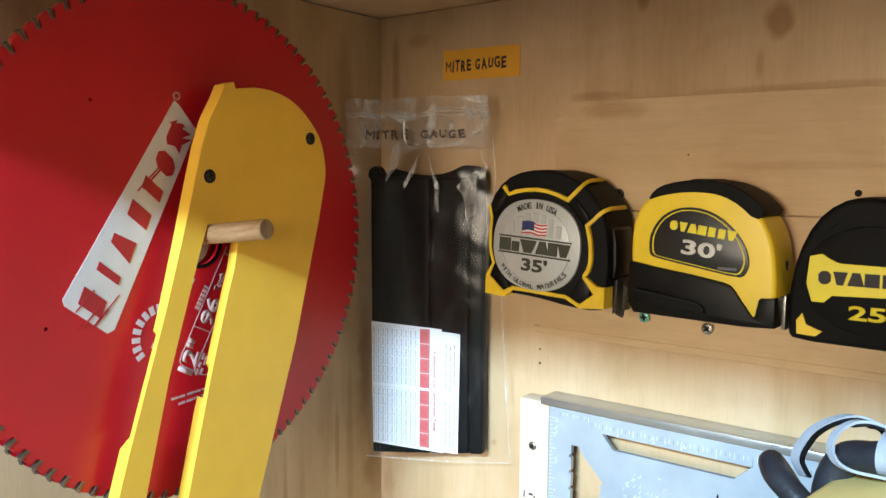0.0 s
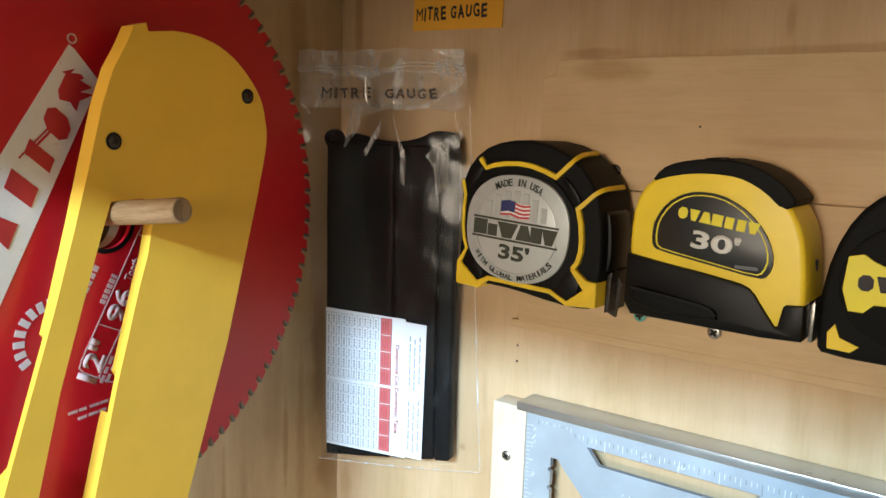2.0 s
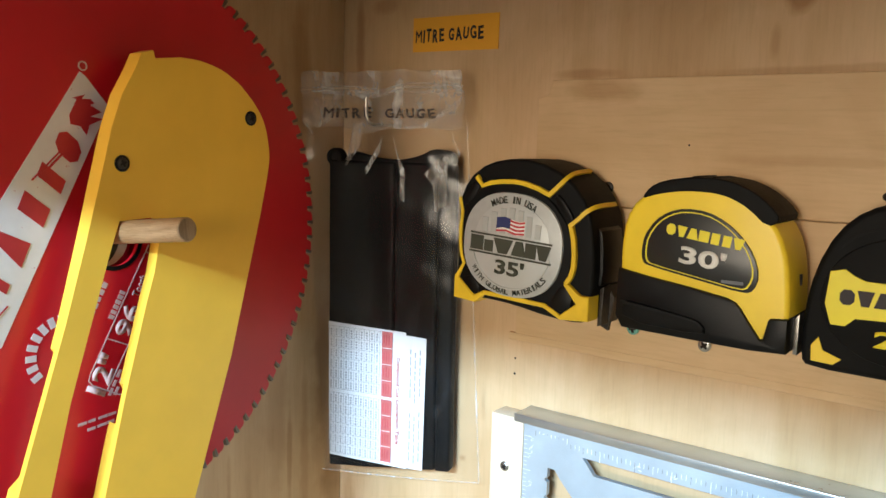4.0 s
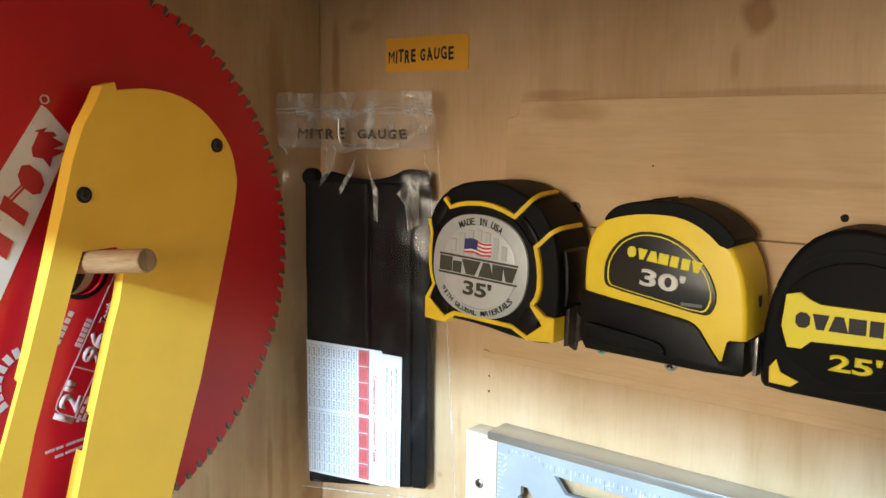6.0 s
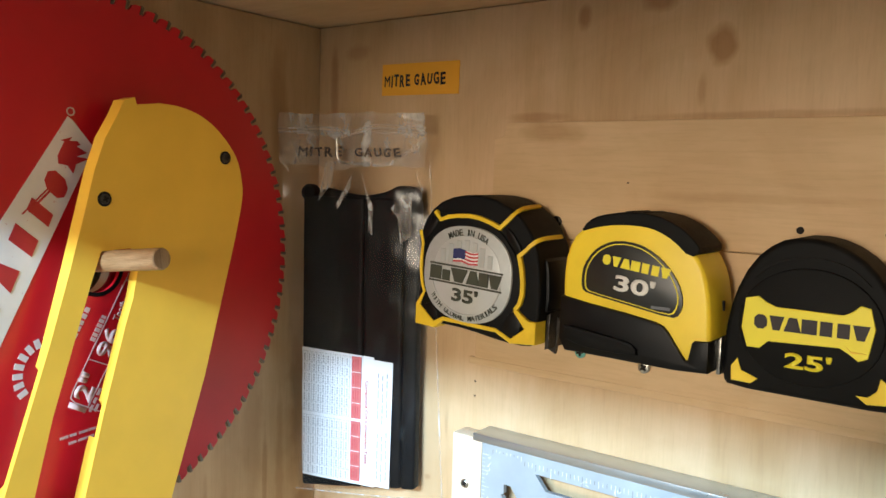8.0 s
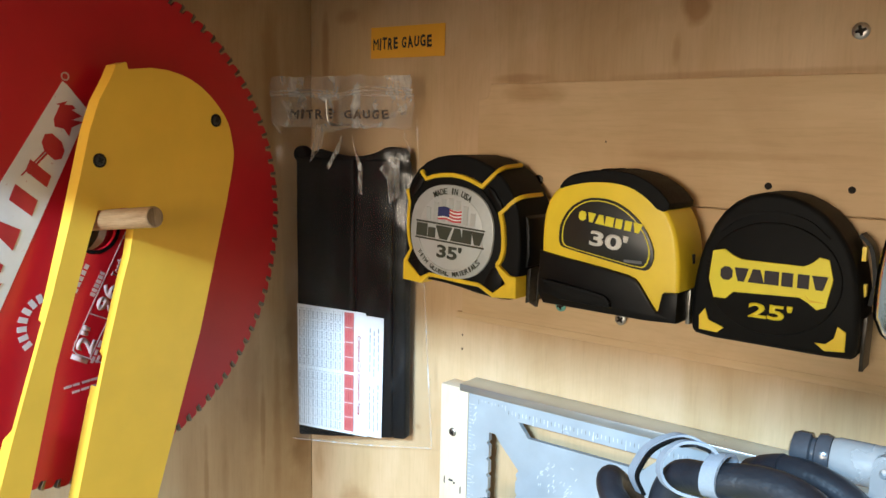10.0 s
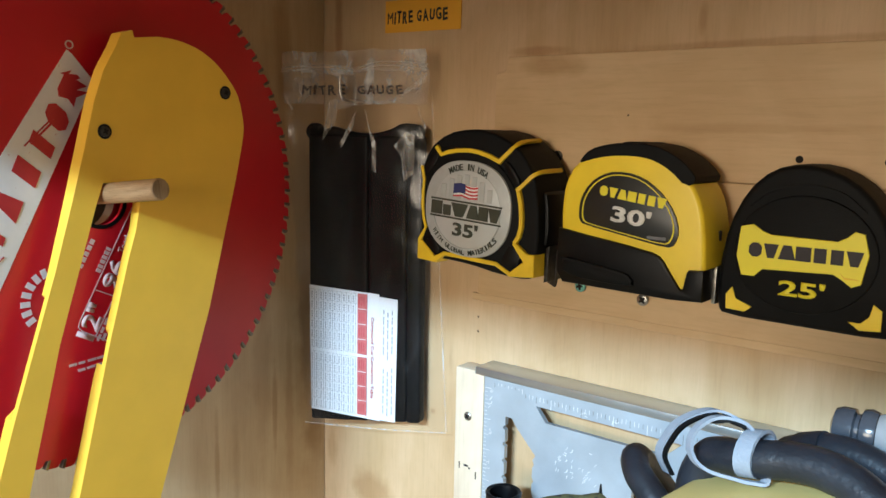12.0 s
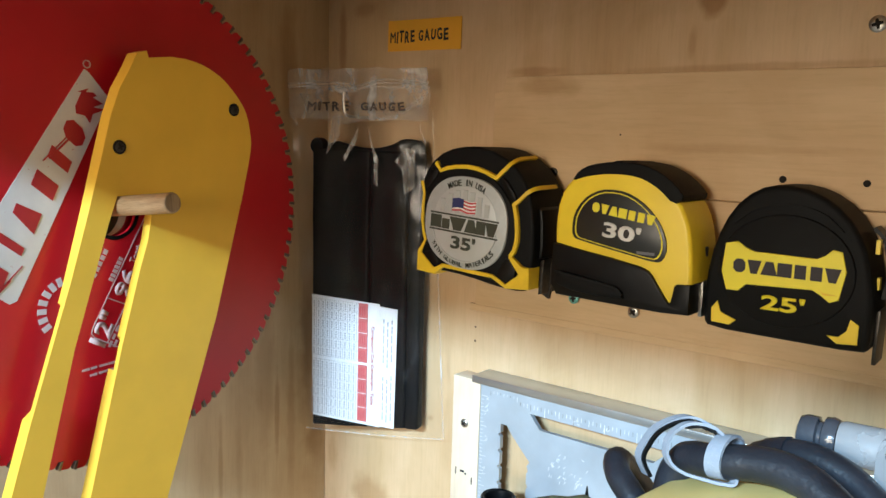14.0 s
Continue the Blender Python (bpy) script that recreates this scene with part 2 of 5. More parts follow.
# ---- building helpers ----
def mesh_of(bm, name, material, smooth=35):
    bmesh.ops.recalc_face_normals(bm, faces=bm.faces[:])
    me = bpy.data.meshes.new(name)
    bm.to_mesh(me)
    bm.free()
    me.materials.append(material)
    if smooth:
        for p in me.polygons:
            p.use_smooth = True
        me.set_sharp_from_angle(angle=radians(smooth))
    return me


def part(name, bm, material, parent, label="", smooth=35):
    """Links a bmesh as one mesh object under a thing or a part."""
    ob = new(name, mesh_of(bm, name, material, smooth))
    ob.parent = parent
    return tagged(ob, label)


def thing(name, label, category, m=None, group="", kind=""):
    ob = new(name)
    ob.empty_display_size = 0.02
    ob.matrix_world = m or Matrix()
    return tagged(ob, label, category, group, kind)


def solid(name, bm, material, label, category, m=None, group="", kind="", smooth=35):
    """A thing that is one mesh."""
    ob = new(name, mesh_of(bm, name, material, smooth))
    ob.matrix_world = m or Matrix()
    return tagged(ob, label, category, group, kind)


def box(x0, x1, y0, y1, z0, z1, bevel=0.0, seg=2, bm=None):
    own = bm is None
    b = bmesh.new()
    bmesh.ops.create_cube(b, size=1)
    for v in b.verts:
        v.co = Vector(((x0 + x1) / 2 + v.co.x * (x1 - x0), (y0 + y1) / 2 + v.co.y * (y1 - y0), (z0 + z1) / 2 + v.co.z * (z1 - z0)))
    if bevel:
        bmesh.ops.bevel(b, geom=b.edges[:], offset=bevel, segments=seg, profile=0.5, affect="EDGES")
    return b if own else join(bm, b)


def join(bm, other):
    me = bpy.data.meshes.new("tmp")
    other.to_mesh(me)
    other.free()
    bm.from_mesh(me)
    bpy.data.meshes.remove(me)
    return bm


def prism(outline, y0, y1, holes=(), bevel=0.0, seg=2, bm=None, both=False):
    """A flat shape drawn in x and z, from its front y0 back to y1, with holes through it and a rounded front edge."""
    b = bmesh.new()
    rims = []
    for ring in (outline, *holes):
        vs = [b.verts.new((x, y0, z)) for x, z in ring]
        rims += [b.edges.new((vs[i], vs[(i + 1) % len(vs)])) for i in range(len(vs))]
    if holes:
        bmesh.ops.triangle_fill(b, use_beauty=True, use_dissolve=False, edges=rims)
    else:
        bmesh.ops.contextual_create(b, geom=rims)
    front = b.faces[:]
    back = bmesh.ops.extrude_face_region(b, geom=front, use_keep_orig=True)
    moved = [g for g in back["geom"] if isinstance(g, bmesh.types.BMVert)]
    for v in moved:
        v.co.y = y1
    if bevel:
        b.edges.ensure_lookup_table()
        ys = (y0, y1) if both else (y0,)
        pick = [e for e in b.edges if any(all(abs(v.co.y - y) < 1e-7 for v in e.verts) for y in ys)
                and any(abs(f.calc_center_median().y - (y0 + y1) / 2) < 0.3 * abs(y1 - y0) for f in e.link_faces)]
        bmesh.ops.recalc_face_normals(b, faces=b.faces[:])
        bmesh.ops.bevel(b, geom=pick, offset=bevel, segments=seg, profile=0.5, affect="EDGES", clamp_overlap=True)
    return b if bm is None else join(bm, b)


def circle(cx, cz, rx, rz=None, n=32, power=2.0, a0=0.0):
    rz = rx if rz is None else rz
    out = []
    for i in range(n):
        a = a0 + 2 * math.pi * i / n
        c, s = math.cos(a), math.sin(a)
        out.append((cx + rx * math.copysign(abs(c) ** (2 / power), c), cz + rz * math.copysign(abs(s) ** (2 / power), s)))
    return out


def soft(points, rounds=2):
    """A closed outline with its corners cut round."""
    for _ in range(rounds):
        out = []
        for i, p in enumerate(points):
            q = points[(i + 1) % len(points)]
            out += [(p[0] * 0.75 + q[0] * 0.25, p[1] * 0.75 + q[1] * 0.25), (p[0] * 0.25 + q[0] * 0.75, p[1] * 0.25 + q[1] * 0.75)]
        points = out
    return points


def stripe(points, width):
    """The outline of a band of that width along a line in x and z."""
    left, right = [], []
    for i, p in enumerate(points):
        a, b = points[max(0, i - 1)], points[min(len(points) - 1, i + 1)]
        d = Vector((b[0] - a[0], b[1] - a[1])).normalized()
        n = Vector((-d.y, d.x)) * width / 2
        left.append((p[0] + n.x, p[1] + n.y))
        right.append((p[0] - n.x, p[1] - n.y))
    return left + right[::-1]


def lathe(profile, axis="z", n=28, bm=None, at=(0, 0, 0)):
    """A turned body from (radius, height) pairs."""
    b = bmesh.new()
    rings = []
    for r, h in profile:
        ring = []
        for i in range(n):
            a = 2 * math.pi * i / n
            c, s = r * math.cos(a), r * math.sin(a)
            co = {"z": (c, s, h), "y": (c, h, s), "x": (h, c, s)}[axis]
            ring.append(b.verts.new(Vector(co) + Vector(at)))
        rings.append(ring)
    for r0, r1 in zip(rings, rings[1:]):
        for i in range(n):
            b.faces.new((r0[i], r0[(i + 1) % n], r1[(i + 1) % n], r1[i]))
    for ring in (rings[0], rings[-1]):
        b.faces.new(ring)
    return b if bm is None else join(bm, b)


def smooth_line(points, steps=8):
    """A Catmull-Rom line through the points."""
    p = [Vector(q) for q in points]
    p = [2 * p[0] - p[1], *p, 2 * p[-1] - p[-2]]
    out = []
    for i in range(1, len(p) - 2):
        for k in range(steps):
            t = k / steps
            out.append(0.5 * (2 * p[i] + (p[i + 1] - p[i - 1]) * t + (2 * p[i - 1] - 5 * p[i] + 4 * p[i + 1] - p[i + 2]) * t * t
                              + (3 * p[i] - p[i - 1] - 3 * p[i + 1] + p[i + 2]) * t ** 3))
    out.append(p[-2])
    return out


def tube(points, radius, n=14, bm=None, steps=8):
    """A round cable along a smooth line, with rounded ends."""
    line = smooth_line(points, steps)
    b = bmesh.new()
    rings = []
    side = Vector((0.13, 0.21, 1)).normalized()
    for i, p in enumerate(line):
        d = (line[min(i + 1, len(line) - 1)] - line[max(i - 1, 0)]).normalized()
        side = (side - d * side.dot(d)).normalized()
        up = d.cross(side)
        rings.append([b.verts.new(p + radius * (side * math.cos(2 * math.pi * k / n) + up * math.sin(2 * math.pi * k / n))) for k in range(n)])
    for r0, r1 in zip(rings, rings[1:]):
        for k in range(n):
            b.faces.new((r0[k], r0[(k + 1) % n], r1[(k + 1) % n], r1[k]))
    b.faces.new(rings[0])
    b.faces.new(rings[-1])
    return b if bm is None else join(bm, b)


def ribbon(points, axis, width, thick, closed=False, bm=None, steps=6):
    """A flat strap along a smooth line, as wide as width along axis."""
    pts = list(points) + ([points[0]] if closed else [])
    line = smooth_line(pts, steps)
    if closed:
        line = line[:-1]
    b = bmesh.new()
    w = Vector(axis).normalized() * width / 2
    rings = []
    m = len(line)
    for i, p in enumerate(line):
        a, c = (line[i - 1], line[(i + 1) % m]) if closed else (line[max(0, i - 1)], line[min(m - 1, i + 1)])
        nrm = (c - a).cross(w).normalized() * thick / 2
        rings.append([b.verts.new(p + s * w + k * nrm) for s, k in ((-1, -1), (1, -1), (1, 1), (-1, 1))])
    pairs = list(zip(rings, rings[1:] + ([rings[0]] if closed else [])))
    for r0, r1 in pairs:
        for k in range(4):
            b.faces.new((r0[k], r0[(k + 1) % 4], r1[(k + 1) % 4], r1[k]))
    if not closed:
        b.faces.new(rings[0])
        b.faces.new(rings[-1])
    return b if bm is None else join(bm, b)


def lettering(name, words, material, parent, x, z, y, width, height, turn=0.0, thick=0.0003, shear=0.0, label="", bold=0.0):
    """Words in the built-in font, centred at x, z on a face that looks along -y, fitted to width and height."""
    cu = bpy.data.curves.new(name, "FONT")
    cu.body, cu.size, cu.extrude, cu.resolution_u, cu.shear = words, 1, 0, 3, shear
    cu.offset = bold
    tmp = new("tmp", cu)
    me = bpy.data.meshes.new_from_object(tmp.evaluated_get(bpy.context.evaluated_depsgraph_get()))
    bpy.data.objects.remove(tmp)
    bpy.data.curves.remove(cu)
    co = [v.co.copy() for v in me.vertices]
    lo = Vector((min(c.x for c in co), min(c.y for c in co)))
    hi = Vector((max(c.x for c in co), max(c.y for c in co)))
    ca, sa = math.cos(radians(turn)), math.sin(radians(turn))
    for v, c in zip(me.vertices, co):
        u, w = ((c.x - lo.x) / (hi.x - lo.x) - 0.5) * width, ((c.y - lo.y) / (hi.y - lo.y) - 0.5) * height
        v.co = (x + u * ca - w * sa, y, z + u * sa + w * ca)
    bm = bmesh.new()
    bm.from_mesh(me)
    bpy.data.meshes.remove(me)
    bmesh.ops.remove_doubles(bm, verts=bm.verts[:], dist=1e-7)
    bmesh.ops.recalc_face_normals(bm, faces=bm.faces[:])
    res = bmesh.ops.extrude_face_region(bm, geom=bm.faces[:], use_keep_orig=True)
    for g in res["geom"]:
        if isinstance(g, bmesh.types.BMVert):
            g.co.y += thick
    return part(name, bm, material, parent, label, smooth=0)


def turned(points, x, z, turn):
    ca, sa = math.cos(radians(turn)), math.sin(radians(turn))
    return [(x + u * ca - w * sa, z + u * sa + w * ca) for u, w in points]


def rect(x0, x1, z0, z1):
    return [(x0, z0), (x1, z0), (x1, z1), (x0, z1)]


# ---- the cabinet and the room round it ----
def slab(name, x0, x1, y0, y1, z0, z1, material, label, category, bevel=0.0008):
    return solid(name, box(x0, x1, y0, y1, z0, z1, bevel), material, label, category, kind="structure", smooth=0)


slab("wall_back", -0.018, 0.95, 0.0, 0.018, 1.13, 1.80, WOOD_BACK, "pale birch plywood back panel of the tool cabinet", "wall")
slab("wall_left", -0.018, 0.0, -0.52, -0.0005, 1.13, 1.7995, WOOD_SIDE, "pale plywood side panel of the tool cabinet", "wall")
slab("wall_right", 0.95, 0.968, -0.52, 0.018, 1.13, 1.80, WOOD_SIDE, "pale plywood side panel of the tool cabinet", "wall")
slab("ceiling", -0.018, 0.968, -0.52, 0.018, 1.8005, 1.8185, WOOD_TOP, "pale plywood top board of the tool cabinet", "ceiling")
slab("shelf_board", 0.0005, 0.9495, -0.42, -0.0005, 1.13, 1.148, WOOD_TOP, "pale plywood bottom shelf of the tool cabinet", "shelf")
slab("floor", -2.2, 2.8, -2.5, 0.0190, -0.1, 0.0, CONCRETE, "grey concrete workshop floor", "floor", 0)
slab("room_ceiling", -2.2, 2.8, -2.5, 0.0190, 3.05, 3.15, PLASTER, "plain plaster workshop ceiling", "ceiling", 0)
slab("wall_north", -2.2, 2.8, 0.0190, 0.12, 0.0, 3.05, PLASTER, "plain plaster workshop wall behind the cabinet", "wall", 0)
slab("wall_west", -2.3, -2.2, -2.5, 0.0190, 0.0, 3.05, PLASTER, "plain plaster workshop wall", "wall", 0)
slab("wall_east", 2.8, 2.9, -2.5, 0.0190, 0.0, 3.05, PLASTER, "plain plaster workshop wall", "wall", 0)
# openings are assumed, set to match the two added lamps
south = prism(rect(-2.2, 2.8, 0.0, 3.05), -2.5, -2.4, holes=[rect(0.30, 1.14, 2.36, 2.60), rect(0.16, 0.84, 1.44, 2.02)])
solid("wall_south", south, PLASTER, "plain plaster workshop wall with assumed openings behind the lamps", "wall", kind="structure", smooth=0)

# unseen rail added to block the key lamp; its lower edge sets the shade line
slab("trim", -0.018, 0.968, -0.538, -0.5205, 1.725, 1.8185, WOOD_TOP, "unseen plywood front rail added to shade the upper back panel", "trim")
# two thin boards fixed to the back, grain running across, the upper one with a broken corner
upper = [(0.1945, 1.6262), (0.948, 1.6262), (0.948, 1.7085), (0.2060, 1.7110), (0.2035, 1.7010), (0.1950, 1.6985)]
solid("trim", prism(upper, -0.0050, -0.0004, bevel=0.0006), WOOD_PANEL, "thin pale plywood strip with horizontal grain on the back panel", "trim", kind="structure", smooth=0)
slab("trim", 0.1835, 0.948, -0.0056, -0.0004, 1.5268, 1.6255, WOOD_PANEL, "thin pale plywood strip with horizontal grain on the back panel", "trim", 0.0006)
slab("trim", 0.1765, 0.948, -0.0036, -0.0004, 1.5205, 1.5265, WOOD_PANEL, "narrow pale ledge under the plywood strip", "trim", 0.0008)

# ---- saw blades on the dowel ----
SIDE = pose(0, 0, 0, 0, 0, 90)


def facing_right(x, y, z, turn=0.0, swing=0.0):
    """A flat thing built facing -y, hung so that it faces along +x, swung a little towards the back."""
    return Matrix.Translation((x, y, z)) @ SIDE @ pose(0, 0, 0, 0, 0, swing) @ pose(0, 0, 0, 0, turn, 0)


TEETH, R_TIP, R_GULLET = 96, 0.1665, 0.1606
PITCH = 2 * math.pi / TEETH


def polar(r, a):
    return (r * math.cos(a), r * math.sin(a))


def blade_outline():
    out = []
    for i in range(TEETH):
        a = i * PITCH
        for r, f in ((R_TIP - 0.0003, 0.02), (R_TIP - 0.0007, 0.42), (R_TIP - 0.0015, 0.58), (R_GULLET + 0.0006, 0.71), (R_GULLET, 0.82), (R_GULLET + 0.0009, 0.93)):
            out.append(polar(r, a + f * PITCH))
    return out


def saw_blade(x, y, z, turn, label):
    ob = thing("saw_blade", label, "saw blade", facing_right(x, y, z, turn, 5.55), "saw blades on the dowel")
    pins = [circle(*polar(0.116, a), 0.0012, n=8) for a in (0.72, 2.3, 3.5, 5.3)]
    part("disc", prism(blade_outline(), -0.001, 0.001, [circle(0, 0, 0.0148, n=36), *pins]), RED, ob, smooth=0)
    tip = bmesh.new()
    prism([(-0.0004, -0.0060), (0.0014, -0.0055), (0.0024, -0.0004), (0.0000, 0.0005)], -0.00155, 0.00155, bm=tip, bevel=0.0002, seg=1)
    tip_mesh = mesh_of(tip, "tooth", CARBIDE, 0)
    for i in range(TEETH):
        t = new("tooth", tip_mesh)
        t.parent = ob
        a = i * PITCH
        t.matrix_local = Matrix.Translation((R_TIP * math.cos(a), 0, R_TIP * math.sin(a))) @ pose(0, 0, 0, 0, 90 - math.degrees(a), 0)
    return ob


BY, BZ = -0.2608, 1.6066
blade = saw_blade(0.0760, BY, BZ, 0, "large red-coated circular saw blade hanging on a wooden dowel")
saw_blade(0.0680, BY, BZ - 0.001, 1.6, "red-coated circular saw blade hanging behind another one")

# the printed emblem: a pale slanted band with red blocks, and lines of small print
TEXT_TURN = 66.5
F = -0.0013


def on_disc(u, v):
    """From the cabinet's depth and height to the swung disc's own plane."""
    return (0.0029 + 1.0544 * (u - BY), (v - BZ) * 1.0016 - 0.0006 - 0.0124 * (u - BY))


def on_blade(name, outline, material, lift=0.0, label="", holes=()):
    o = [on_disc(u, v) for u, v in outline]
    h = [[on_disc(u, v) for u, v in ring] for ring in holes]
    return part(name, prism(o, F - lift, F + 0.0002 - lift, h), material, blade, label, smooth=0)


on_blade("emblem_band", [(-0.2815, 1.6975), (-0.2785, 1.6955), (-0.2655, 1.6805), (-0.3265, 1.5585), (-0.3308, 1.5570), (-0.3560, 1.5765), (-0.3568, 1.5805)], PRINT_WHITE, label="worn white printed band")
on_blade("arbor_ring", circle(BY - 0.0028, BZ + 0.0006, 0.0172, n=40), BLACK, holes=[circle(BY - 0.0028, BZ + 0.0006, 0.0147, n=36)], label="dark ring round the arbor hole")
on_blade("registered_mark", circle(-0.2797, 1.7005, 0.0026, n=20), PRINT_FADED, holes=[circle(-0.2797, 1.7005, 0.0018, n=16)])
def glyph_block(w, h, lean=0.0, kind="bar"):
    """A plain solid shape in place of a printed character."""
    k = {"bar": [(-1, -1), (1, -1), (1, 1), (-1, 1)], "peak": [(-1, -1), (1, -1), (0.45, 1), (-0.45, 1)], "wedge": [(-0.45, -1), (0.45, -1), (1, 1), (-1, 1)],
         "round": [(-1, -0.5), (-0.45, -1), (0.45, -1), (1, -0.5), (1, 0.5), (0.45, 1), (-0.45, 1), (-1, 0.5)]}[kind]
    return [(u * w / 2 + v * lean, v * h / 2) for u, v in k]


for cy, cz, w, h, lean, kind in ((-0.3395, 1.5765, 0.0105, 0.0165, 0.0022, "bar"), (-0.3290, 1.5925, 0.0050, 0.0165, 0.0022, "bar"), (-0.3195, 1.6085, 0.0130, 0.0160, 0.0022, "peak"),
                                 (-0.3080, 1.6265, 0.0100, 0.0155, 0.0022, "bar"), (-0.2985, 1.6420, 0.0075, 0.0150, 0.0022, "bar"), (-0.2890, 1.6580, 0.0120, 0.0145, 0.0022, "round")):
    on_blade("emblem_block", turned(glyph_block(w, h, lean, kind), cy, cz, TEXT_TURN), PRINT_RED, 0.0003)
# the emblem's ragged flame
on_blade("emblem_flame", [(-0.2875, 1.6700), (-0.2880, 1.6745), (-0.2838, 1.6830), (-0.2862, 1.6835), (-0.2790, 1.6858), (-0.2810, 1.6835), (-0.2760, 1.6835), (-0.2740, 1.6815), (-0.2765, 1.6805),
                          (-0.2700, 1.6770), (-0.2765, 1.6745), (-0.2690, 1.6735), (-0.2770, 1.6700), (-0.2788, 1.6645), (-0.2820, 1.6690)], PRINT_RED, 0.0003)
for c, l, w in (((-0.297, 1.650), 0.022, 0.0012), ((-0.3015, 1.648), 0.02, 0.0008), ((-0.3400, 1.5690), 0.018, 0.0010), ((-0.3350, 1.5665), 0.014, 0.0014), ((-0.3300, 1.5720), 0.020, 0.0007), ((-0.3440, 1.5780), 0.016, 0.0008)):
    on_blade("scuff", turned(rect(-l / 2, l / 2, -w / 2, w / 2), *c, TEXT_TURN - 22), PRINT_RED, 0.0004)


def blade_words(words, y, z, w, h, turn=TEXT_TURN, bold=0.02):
    lettering("print", words, PRINT_FADED, blade, *on_disc(y, z), F, w, h, turn, 0.0002, bold=bold)


TURN = 61.0
blade_words("TRIPLE CHIP GRIND (TCG)", -0.2790, 1.6040, 0.064, 0.0040, TURN + 2)
blade_words("12\"", -0.2735, 1.5325, 0.0225, 0.0135, TURN, 0.04)
blade_words("96", -0.2572, 1.5605, 0.0190, 0.0125, TURN, 0.04)
blade_words("Tooth", -0.2492, 1.5795, 0.0130, 0.0050, TURN)


def bars(at, length, height, turn, sizes):
    """A line of small print too faint to read, as plain bars."""
    q = length / len(sizes)
    for k, f in enumerate(sizes):
        on_blade("print_bar", turned(rect(-length / 2 + k * q, -length / 2 + k * q + q * f, -height / 2, height / 2), *at, turn), PRINT_FADED)


bars((-0.2635, 1.5710), 0.018, 0.0034, TURN, (0.78, 0.7, 0.78, 0.75, 0.78, 0.6))
bars((-0.2745, 1.5760), 0.020, 0.0030, TURN, (0.7, 0.8, 0.7, 0.75, 0.8))
bars((-0.2660, 1.5265), 0.016, 0.0018, TURN, (0.8, 0.7, 0.85))
bars((-0.2632, 1.5250), 0.014, 0.0018, TURN, (0.7, 0.85))
bars((-0.2480, 1.5480), 0.012, 0.0020, TURN, (0.7, 0.8))
bars((-0.2738, 1.5082), 0.030, 0.0016, 3, (0.85, 0.7, 0.9, 0.8, 0.85))
bars((-0.2715, 1.5040), 0.024, 0.0016, 4, (0.8, 0.9, 0.7, 0.85))
# a small round badge with letters in an arc
for k in range(8):
    a = radians(212 - 17 * k)
    at = (-0.2950 + 0.0175 * math.cos(a), 1.5490 + 0.0185 * math.sin(a))
    on_blade("print_bar", turned(rect(-0.0017, 0.0017, -0.0028, 0.0028), *at, math.degrees(a) - 90), PRINT_WHITE)
for k in range(4):
    bars((-0.2985 + 0.0030 * k, 1.5480 + 0.0010 * k), 0.012, 0.0014, 52, (0.8, 0.6, 0.8))
# rounded frame with a divider
for line in ([(-0.2425, 1.6030), (-0.2805, 1.5345), (-0.2818, 1.5305), (-0.2795, 1.5275), (-0.2640, 1.5185), (-0.2610, 1.5180), (-0.2575, 1.5205)], [(-0.2705, 1.5525), (-0.2550, 1.5450)], [(-0.2445, 1.5990), (-0.2400, 1.5960)], [(-0.2712, 1.5225), (-0.2550, 1.5500)]):
    on_blade("print_frame", stripe(line, 0.0007), PRINT_FADED)

# dowel peg
d0, d1 = Vector((0.0002, -0.2735, 1.6030)), Vector((0.146, -0.2625, 1.6185))
dm = (d1 - d0).to_track_quat("X", "Z").to_matrix().to_4x4()
ln = (d1 - d0).length
dowel = thing("dowel_peg", "round pale beech dowel peg set in the side panel", "peg", Matrix.Translation(d0) @ dm)
part("peg", lathe([(0.0063, 0.0), (0.0063, ln - 0.0006), (0.0058, ln)], "x", 32), WOOD_DOWEL, dowel)
END = wood("beech_end_grain", "z", (0.52, 0.35, 0.20), (0.13, 0.08, 0.045), shift=(2, 2, 2), scale=6.0, contrast=4.0)
part("spacer", lathe([(0.0064, 0.050), (0.021, 0.050), (0.021, 0.062), (0.0064, 0.062)], "x", 36), SPACER, dowel, "olive fibre washer behind the blades")
part("end_grain", lathe([(0.0057, ln), (0.0056, ln + 0.0003)], "x", 32), END, dowel, "darker end grain")

# yellow table-saw insert hanging by its slot
PX = 0.0985
plate = thing("table_saw_insert", "yellow painted table-saw throat plate hanging by its slot on the dowel", "throat plate", facing_right(PX, -0.226, 1.6, 0, 2.5))
OUT = [(-0.364, 1.370), (-0.341, 1.446), (-0.329, 1.486), (-0.302, 1.569), (-0.290, 1.610), (-0.282, 1.639), (-0.2745, 1.668), (-0.2680, 1.686), (-0.2600, 1.7000), (-0.2560, 1.7085), (-0.2490, 1.7108),
       (-0.2478, 1.7066), (-0.232, 1.709), (-0.219, 1.7085), (-0.206, 1.7056), (-0.1965, 1.7014), (-0.1885, 1.6960), (-0.1788, 1.6865), (-0.172, 1.6765), (-0.1685, 1.664), (-0.1678, 1.650), (-0.1745, 1.620), (-0.1985, 1.532),
       (-0.240, 1.410), (-0.251, 1.375), (-0.262, 1.352), (-0.290, 1.340), (-0.335, 1.345)]
